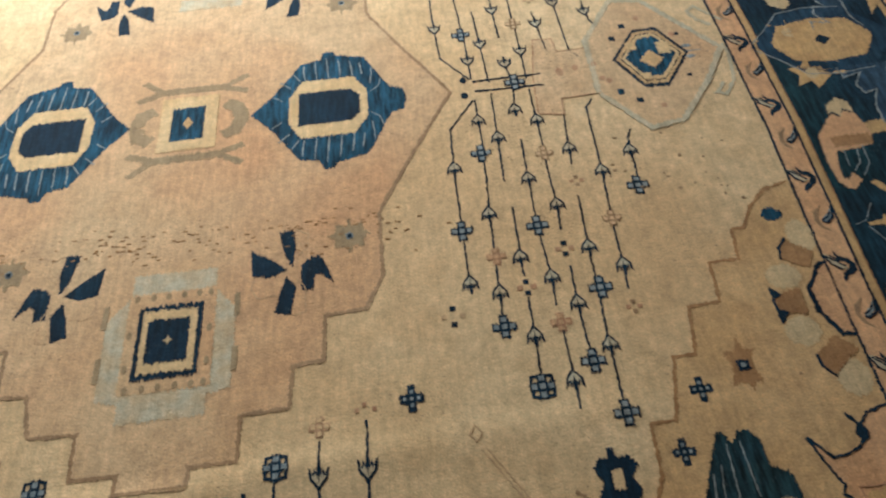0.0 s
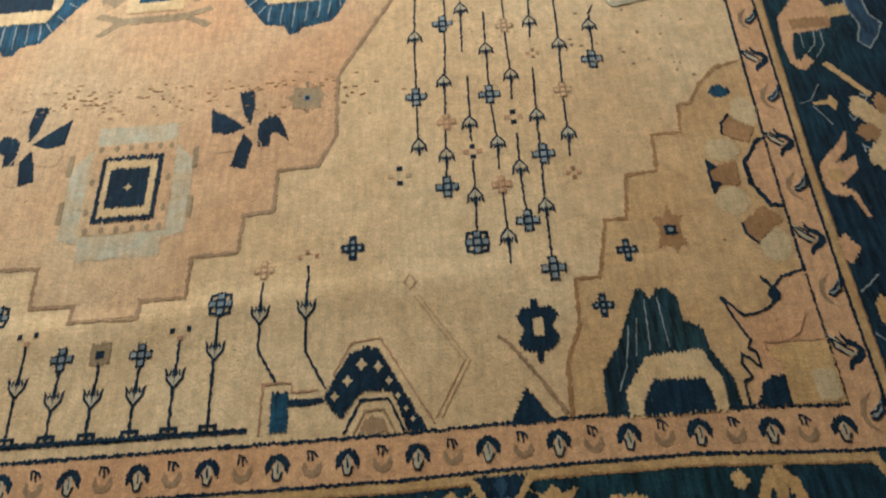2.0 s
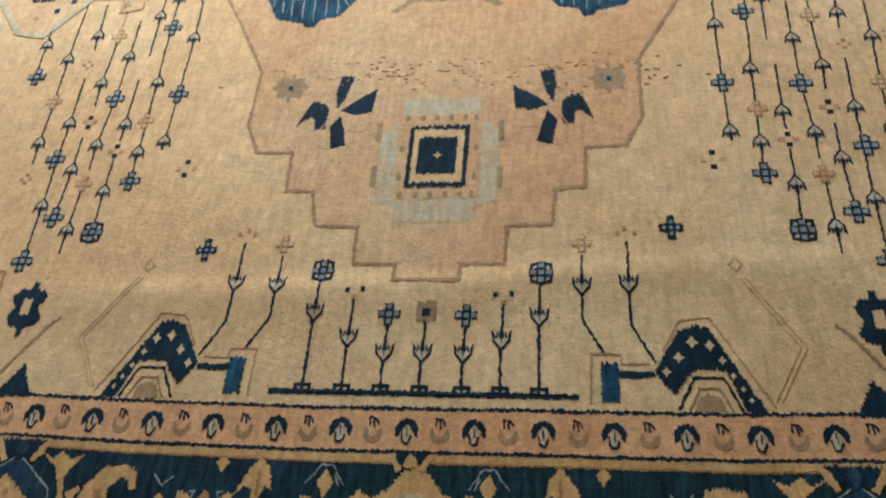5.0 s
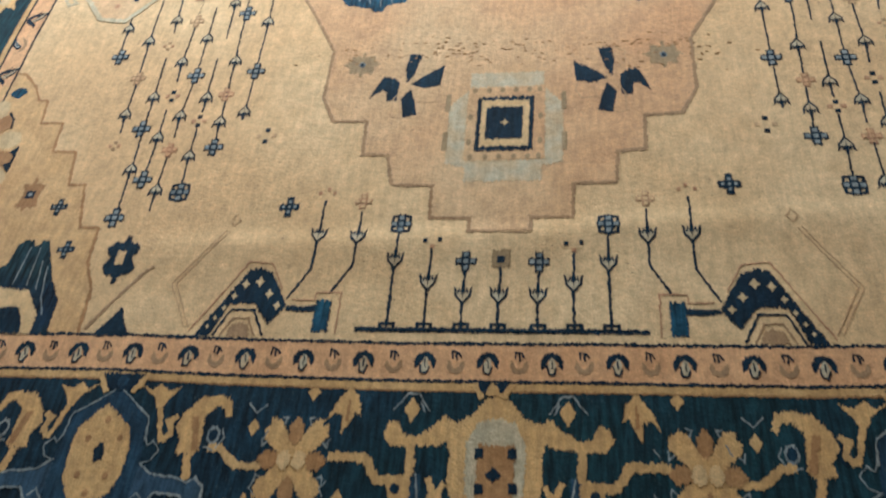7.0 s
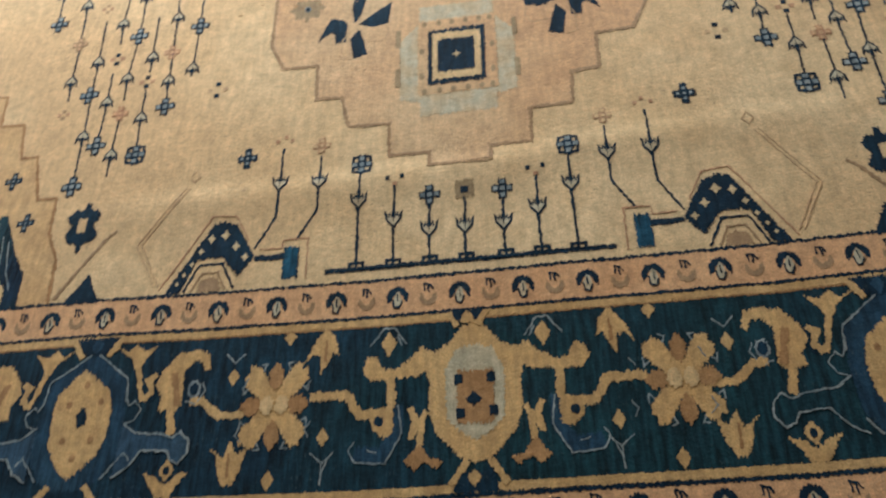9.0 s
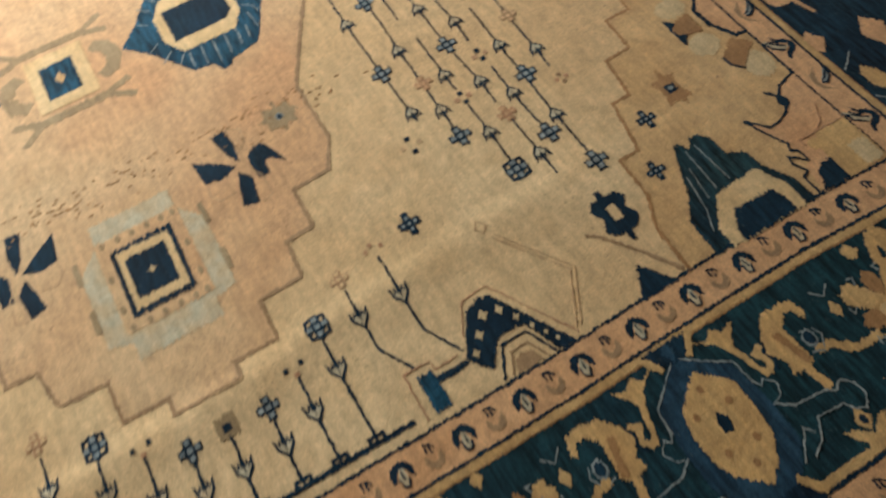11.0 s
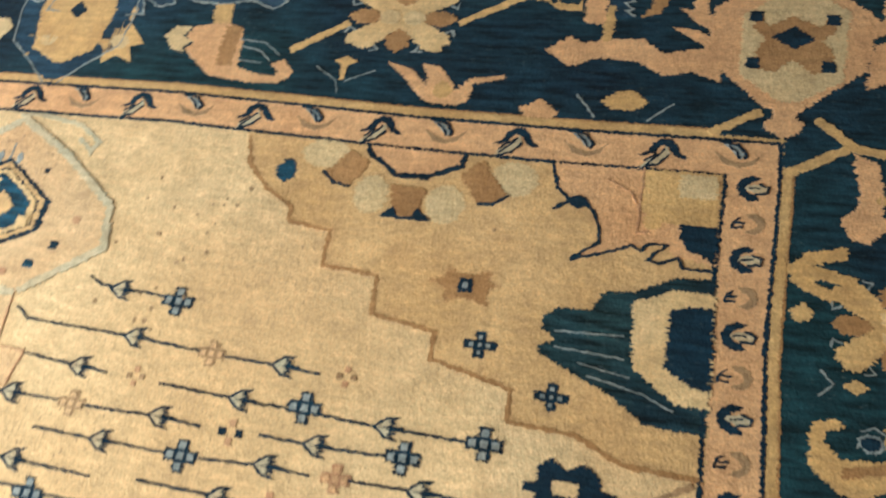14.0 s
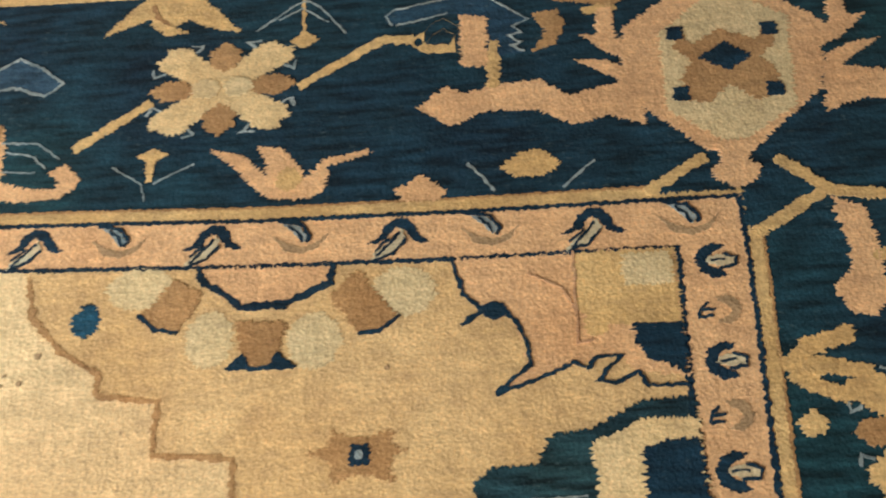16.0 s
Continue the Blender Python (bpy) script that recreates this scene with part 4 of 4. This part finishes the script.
cartouche = [("steel", 2, [both([(CX, -80), (CX + 30, -112), (CX + 60, -134), (CX + 66, -180), (CX + 74, -246), (CX + 46, -286), (CX + 12, -318), (CX, -322)], CX)]),
             ("gold", 3, [[(CX + 10, -117), (CX + 30, -136), (CX + 47, -156), (CX + 47, -194), (CX + 43, -236), (CX + 22, -268), (CX, -285), (CX - 34, -254), (CX - 45, -226), (CX - 46, -190), (CX - 38, -156), (CX - 8, -130)]]),
             ("navy", 4, [[(CX, -176), (CX + 9, -190), (CX + 4, -208), (CX - 8, -206), (CX - 8, -190)]]), ("brown", 4, [ellipse(CX + a, b, 5, 6, 7) for a, b in ((-26, -170), (24, -172), (-22, -228), (22, -228), (0, -254), (2, -142))]),
             ("light", 3, [stroke([(CX + 6, -92), (CX + 34, -114), (CX + 64, -134), (CX + 66, -170)], 2.6), stroke([(CX - 6, -92), (CX - 34, -114), (CX - 62, -136), (CX - 66, -172)], 2.6), stroke([(CX + 50, -286), (CX + 78, -250), (CX + 88, -262)], 2.6), stroke([(CX - 50, -286), (CX - 78, -250), (CX - 88, -262)], 2.6)])]
add("cartouche", cartouche, ALL, "gold six-sided cartouche in a steel blue surround")
add("cartouche_neck", [("navy", 3, [[(CX - 36, -64), (CX + 36, -64), (CX + 18, -92), (CX - 18, -92)]]), ("steel", 4, [[(CX, -64), (CX + 10, -76), (CX, -94), (CX - 10, -76)]]), ("straw", 4, [stroke([(CX - 38, -70), (CX - 22, -96)], 9), stroke([(CX + 38, -70), (CX + 22, -96)], 9)]),
                       ("navy", 3, [[(CX - 30, -302), (CX + 30, -302), (CX + 46, -334), (CX - 46, -334)]]), ("straw", 4, [stroke([(CX - 28, -294), (CX - 50, -324)], 10), stroke([(CX + 28, -294), (CX + 50, -324)], 10)])], ALL, "steel blue neck between the straw stripes")
edge = [(506, -206), (484, -222), (441, -226), (426, -234), (414, -225), (400, -238), (398, -256), (411, -271), (423, -265), (431, -252), (470, -249), (486, -272), (508, -286)]
for outline in (edge, [(2 * CX - x, y) for x, y in edge[::-1]]):
    add("border_creature", [("ground", 3, [outline]), ("light", 4, [stroke(outline, 2.8)])], ("as drawn", "far"), "dark blue creature outlined in pale wool")
    add("border_creature", [("slate", 3, [outline]), ("light", 4, [stroke(outline, 3.2)])], ("mirrored", "far mirrored"), "steel blue creature outlined in pale wool")
add("fine_outline", [("light", 3, [stroke([(CX + s * a, b) for a, b in ((64, -160), (72, -180), (80, -172), (92, -186), (84, -202), (72, -206))], 2.0) for s in (-1, 1)]
                     + [stroke([(226, -160), (234, -172)], 1.8), stroke([(222, -222), (230, -232), (224, -244)], 1.8), stroke([(320, -150), (328, -166)], 1.8), stroke([(326, -222), (332, -236), (322, -246)], 1.8)])], ALL, "fine pale blue outline in the border")
animal = [("gold", 2, [[(382, -128), (390, -134), (396, -118), (408, -114), (424, -130), (420, -186), (428, -192), (456, -190), (452, -170), (466, -150), (460, -130), (438, -102), (404, -98), (388, -104)], stroke([(437, -190), (428, -228)], 11)]),
          ("brown", 3, [stroke([(438, -132), (426, -186)], 10)]), ("straw", 2, [stroke([(466, -134), (478, -142), (470, -158), (482, -172)], 10)]), ("navy", 3, [stroke([(461, -132), (468, -146), (462, -160), (470, -174)], 3)]),
          ("light", 2, [ellipse(404, -160, 10, 14, 10), stroke([(414, -178), (398, -184)], 3)]), ("navy", 3, [ellipse(404, -160, 7, 10, 10)]),
          ("straw", 2, [stroke([(408, -180), (388, -180), (362, -204), (322, -204)], 12)]),
          ("light", 2, [stroke([(410, -146), (398, -154), (396, -168), (408, -176)], 2.2), stroke([(392, -150), (386, -164), (396, -180)], 2.0)]),
          ("gold", 2, [[(538, -84), (520, -92), (508, -80), (494, -92), (474, -86), (490, -106), (496, -120), (506, -120), (512, -104)], stroke([(500, -116), (484, -174)], 8)])]
feet = [("gold", 2, [[(366, -252), (356, -262), (352, -282), (342, -306), (328, -306), (318, -284), (312, -254), (326, -262), (338, -242), (344, -268)], [(460, -282), (446, -286), (426, -300), (408, -286), (394, -284), (408, -302), (416, -318), (436, -318)]]), ("brown", 3, [stroke([(338, -262), (336, -296)], 4)]),
        ("straw", 2, [[(426, -262), (438, -280), (426, -296), (414, -280)]]), ("navy", 3, [ellipse(426, -280, 5, 7, 7)]), ("straw", 2, [[(345, -132), (354, -146), (345, -160), (336, -146)]]), ("light", 2, [stroke([(330, -110), (345, -124), (360, -108)], 2.2)])]
add("hooked_animal", animal, ALL, "gold hooked animal with a long neck")
add("hooked_animal", mirrored_at(animal, CX), ALL, "gold hooked animal with a long neck")
add("cup_flower", feet, ("mirrored", "far mirrored"), "gold cup-shaped flowers on the stripe")
add("cup_flower", shifted(feet, 15, 0), ("as drawn", "far"), "gold cup-shaped flowers on the stripe")
add("cup_flower", mirrored_at(feet, CX), ALL, "gold cup-shaped flowers on the stripe")
# darker gold petals again carry the dimmer light of the front
add("rosette", squeezed(rosette(872, -186, 0, 0.94, "gold"), 872, -186, 0.85, 1.02), ALL, "rosette of gold and brown petals")
add("corner_tulip", [("gold", 2, [stroke([(927, -76), (948, -98), (958, -138)], 15), stroke([(928, -80), (931, -110), (920, -149)], 14), stroke([(925, -80), (913, -98), (903, -125)], 14), ellipse(928, -92, 13, 14, 9), [(882, -76), (870, -82), (872, -98), (884, -104), (894, -92)]]), ("straw", 3, [ellipse(930, -104, 9, 13, 9)])], ALL, "gold tulip flower on the stripe")

# the hexagon in the corner of the border and its arms
hexagon = [(1374, -80), (1298, 25), (1218, 34), (1146, -42), (1145, -86), (1210, -162), (1290, -176)]
lobes = [(1294, -30), (1272, -44), (1288, -74), (1272, -106), (1292, -120), (1282, -130), (1262, -120), (1252, -108), (1236, -122), (1206, -122), (1200, -98), (1220, -74), (1200, -50), (1204, -26), (1230, -28), (1252, -40), (1268, -24)]
horns = [[(1296, 70), (1290, 40), (1280, 14), (1256, 16), (1270, 44)], [(1264, 78), (1260, 46), (1246, 20), (1226, 22), (1240, 42)]]
horns += [[(x, -150 - y) for x, y in h][::-1] for h in horns]
add("corner_hexagon", [("rose", 2, [hexagon] + horns), ("pale", 3, [[(1342, -79), (1287, -11), (1194, -10), (1149, -68), (1191, -133), (1299, -143)]]), ("brown", 4, [lobes]),
                       ("navy", 5, [[(1254, -48), (1272, -75), (1252, -101), (1236, -75)]] + [rect(x - 8, y - 8, x + 8, y + 8) for x, y in ((1286, -28), (1284, -122), (1212, -25), (1211, -116))]),
                       ("ground", 3, [[(1103, 18), (1138, -34), (1124, -44), (1110, -64), (1102, -62)], [(1110, -66), (1122, -90), (1132, -104), (1100, -140), (1060, -82), (1064, -64)]]), ("straw", 4, [stroke([(1140, -38), (1104, 22)], 11), stroke([(1134, -104), (1096, -146), (1088, -200)], 11), stroke([(1098, -144), (1056, -72)], 11)]),
                       ("rose", 4, [[(1156, -50), (1132, -54), (1124, -42), (1114, -44), (1104, -64), (1114, -86), (1126, -88), (1134, -78), (1156, -92)]])], ALL, "rose hexagon with pale frame and brown cross in the border's corner")
add("corner_arm", [("rose", 2, [[(1218, 243), (1243, 211), (1232, 192), (1240, 160), (1242, 112), (1220, 86), (1230, 44), (1240, 16), (1180, 12), (1194, 50), (1185, 82), (1206, 118), (1210, 171), (1194, 206)]]),
                   ("straw", 2, [stroke([(1236, 163), (1296, 160)], 13), stroke([(1324, 62), (1330, 30)], 12)]), ("rose", 2, [[(1334, 196), (1328, 166), (1264, 168), (1266, 195)]]), ("gold", 2, [stroke([(1196, 612), (1250, 532)], 11), stroke([(1256, 370), (1308, 280), (1306, 246)], 10), stroke([(1300, 245), (1324, 214), (1312, 196), (1290, 200), (1292, 232), (1304, 245)], 11)]),
                   ("brown", 2, [[(1328, 117), (1331, 90), (1309, 85), (1285, 94), (1278, 120), (1302, 104)]]),
                   ("steel", 2, [[(1327, 164), (1336, 204), (1329, 245), (1326, 268), (1339, 276), (1347, 265), (1362, 174), (1320, 122), (1313, 139), (1304, 130), (1300, 143), (1291, 131), (1288, 141), (1279, 128), (1275, 164)]]),
                   ("light", 3, [stroke([(1326, 268), (1339, 276), (1347, 265), (1362, 174), (1320, 122), (1313, 139), (1304, 130), (1300, 143), (1291, 131), (1288, 141), (1279, 128)], 2.2), stroke([(1326, 265), (1329, 245), (1337, 208)], 2.0)])], ALL, "rose arm with a straw hook in the side border")
add("corner_arm", [("rose", 2, [[(1090, -146), (1078, -172), (1040, -178), (1008, -176), (1000, -190), (972, -160), (976, -140), (1000, -130), (1016, -150), (1046, -152), (1068, -146)], [(1240, -166), (1232, -194), (1222, -236), (1206, -266), (1187, -232), (1194, -200), (1182, -160)]]), ("straw", 2, [stroke([(1030, -172), (1028, -230)], 12)])], ALL, "rose hooked arm in the front border")
for side in (1, -1):
    turned = lambda pts: pts if side == 1 else [(x, -150 - y) for x, y in pts][::-1]
    add("corner_tulip", [("brown", 2, [turned([(1343, 95), (1355, 66), (1368, 58), (1368, 12), (1349, -3), (1334, 26), (1326, 36), (1334, 50)])]), ("rose", 3, [turned([(1328, 49), (1288, 53), (1288, 33), (1328, 35)])]),
                         ("steel", 3, [turned([(1372, 54), (1362, 44), (1362, 26), (1372, 16), (1384, 34)])]), ("light", 4, [turned(stroke([(1374, 62), (1362, 48), (1360, 26), (1372, 8)], 2.2))])], ALL, "brown fan-shaped tulip on a rose stem")
# ivory petals: the side border's stronger light is in their colour
add("side_rosette", [(c, l, [[(1262 + (b + 0) * 1.0, 454 + a) for a, b in o] for o in out]) for c, l, out in squeezed(rosette(0, 0, 0, 1.0), 0, 0, 1.18, 0.86)], ALL, "rosette of gold and brown petals")
add("side_tulip", [("rose", 2, [[(1122, 378), (1122, 348), (1133, 336), (1158, 332), (1170, 288), (1174, 292), (1166, 338), (1146, 356), (1164, 366), (1182, 384), (1186, 410), (1168, 400), (1150, 396), (1176, 424), (1186, 460), (1160, 430), (1138, 410), (1126, 396)]]), ("straw", 3, [ellipse(1145, 374, 14, 13, 10)])], ALL, "rose tulip flower on the stripe")
add("side_tulip", [("gold", 2, [[(1341, 601), (1372, 576), (1391, 556), (1394, 520), (1386, 489), (1362, 462), (1334, 438), (1345, 478), (1358, 500), (1350, 520), (1340, 500), (1336, 522), (1352, 544), (1362, 548), (1355, 570)]]), ("brown", 3, [stroke([(1382, 545), (1366, 540), (1352, 524)], 6)])], ALL, "gold tulip flower on the stripe")
add("side_flower", [("rose", 2, [[(1110, 256), (1126, 266), (1132, 252), (1142, 240), (1132, 228), (1122, 212), (1110, 226)]]), ("gold", 2, [[(1143, 160), (1158, 140), (1160, 118), (1143, 100), (1130, 118), (1130, 144)], [(1184, 540), (1192, 522), (1184, 504), (1176, 518), (1152, 520), (1152, 526), (1176, 528)]]),
                     ("light", 2, [stroke([(1150, 192), (1136, 180), (1118, 166)], 2.6), stroke([(1144, 66), (1130, 84), (1116, 100)], 2.6), stroke([(1172, 564), (1150, 530), (1130, 524)], 2), stroke([(1170, 476), (1150, 518)], 2), stroke([(1333, 422), (1364, 380), (1370, 366), (1360, 350), (1321, 320)], 2.2), stroke([(1346, 396), (1360, 370), (1338, 340)], 1.8)]),
                     ("straw", 2, [[(1316, 382), (1306, 366), (1315, 350), (1330, 366)], stroke([(1330, 367), (1392, 370)], 4)])], ALL, "small gold and rose flowers on the stripe")
add("side_bird", [("rose", 2, [[(1230, 774), (1237, 746), (1239, 720), (1229, 694), (1162, 684), (1152, 650), (1151, 624), (1160, 620), (1170, 636), (1180, 616), (1158, 596), (1140, 616), (1138, 660), (1145, 726), (1182, 771), (1190, 780), (1200, 768), (1212, 784)]]), ("brown", 3, [rect(1164, 697, 1234, 722)]),
                  ("pale", 2, [[(1230, 778), (1212, 789), (1204, 771), (1193, 784), (1184, 778), (1188, 802), (1212, 820), (1230, 806)]]),
                  ("straw", 2, [[(1236, 748), (1276, 752), (1274, 723), (1239, 719)]]), ("light", 2, [stroke([(1211, 694), (1208, 654), (1186, 624)], 2.4), stroke([(1199, 688), (1193, 658), (1176, 638)], 2.2), stroke([(1176, 690), (1172, 650)], 2.0)])], ALL, "rose bird-like figure with a brown wing")
body = [(1346, 900), (1332, 866), (1334, 816), (1306, 773), (1306, 721), (1321, 694), (1306, 666), (1283, 637), (1268, 656), (1283, 695), (1273, 744), (1277, 789), (1296, 830), (1272, 822), (1264, 846), (1284, 880), (1250, 870), (1246, 900)]
add("side_creature", [("slate", 2, [body]), ("light", 3, [stroke(body, 3.4)])], ALL, "steel blue creature outlined in pale wool")
add("side_star", [("gold", 2, [[(1240, 900), (1226, 878), (1196, 850), (1188, 872), (1160, 860), (1172, 890), (1156, 912), (1184, 916), (1200, 940), (1214, 914)], stroke([(1236, 890), (1262, 884)], 10), [(1378, 866), (1408, 826), (1414, 796), (1408, 766), (1372, 722), (1388, 772), (1388, 808)]]), ("steel", 2, [[(1386, 814), (1392, 793), (1386, 772), (1366, 780), (1362, 796), (1370, 810)]]), ("pale", 3, [ellipse(1196, 892, 14, 16, 9), ellipse(1368, 793, 8, 12, 8)])], ALL, "gold starry flower on the stripe")
SY = 985
add("side_cartouche", [("steel", 2, [both([(1110, SY), (1150, SY - 44), (1190, SY - 92), (1250, SY - 100), (1320, SY - 92), (1362, SY - 44), (1396, SY)], SY, "y")]), ("gold", 3, [both([(1152, SY - 6), (1178, SY - 52), (1250, SY - 66), (1320, SY - 56), (1350, SY - 6)], SY, "y")]),
                       ("navy", 4, [[(1236, SY), (1252, SY - 16), (1268, SY), (1252, SY + 16)]]), ("straw", 4, [ellipse(1252 + a, SY + b, 6, 6, 8) for a, b in ((-50, 0), (50, 0), (-34, -34), (34, -34), (-34, 34), (34, 34))]),
                       ("light", 3, [stroke([(1114, SY - 10), (1150, SY - 46), (1190, SY - 94), (1250, SY - 102), (1320, SY - 94)], 2.6), stroke([(1114, SY + 10), (1150, SY + 46), (1190, SY + 94), (1250, SY + 102), (1320, SY + 94)], 2.6)])], PAIR, "gold cartouche in a steel blue surround in the side border")

# ---- floor planks, last: their own boards with open joints ----
floor = bpy.data.objects["floor"]
board = None
row = 0
y = Y0
while y < Y1 - 0.01:
    x = X0 - 0.4 * (row % 3)
    while x < X1:
        a, b = max(X0, x), min(X1, x + 1.2)
        if b - a > 0.05:
            box("plank", (a + 0.001, y + 0.001, -0.016), (b - 0.001, min(Y1, y + 0.12) - 0.001, 0.0), PLANK, floor, bevel=0.0015)
        x += 1.2
    y += 0.12
    row += 1
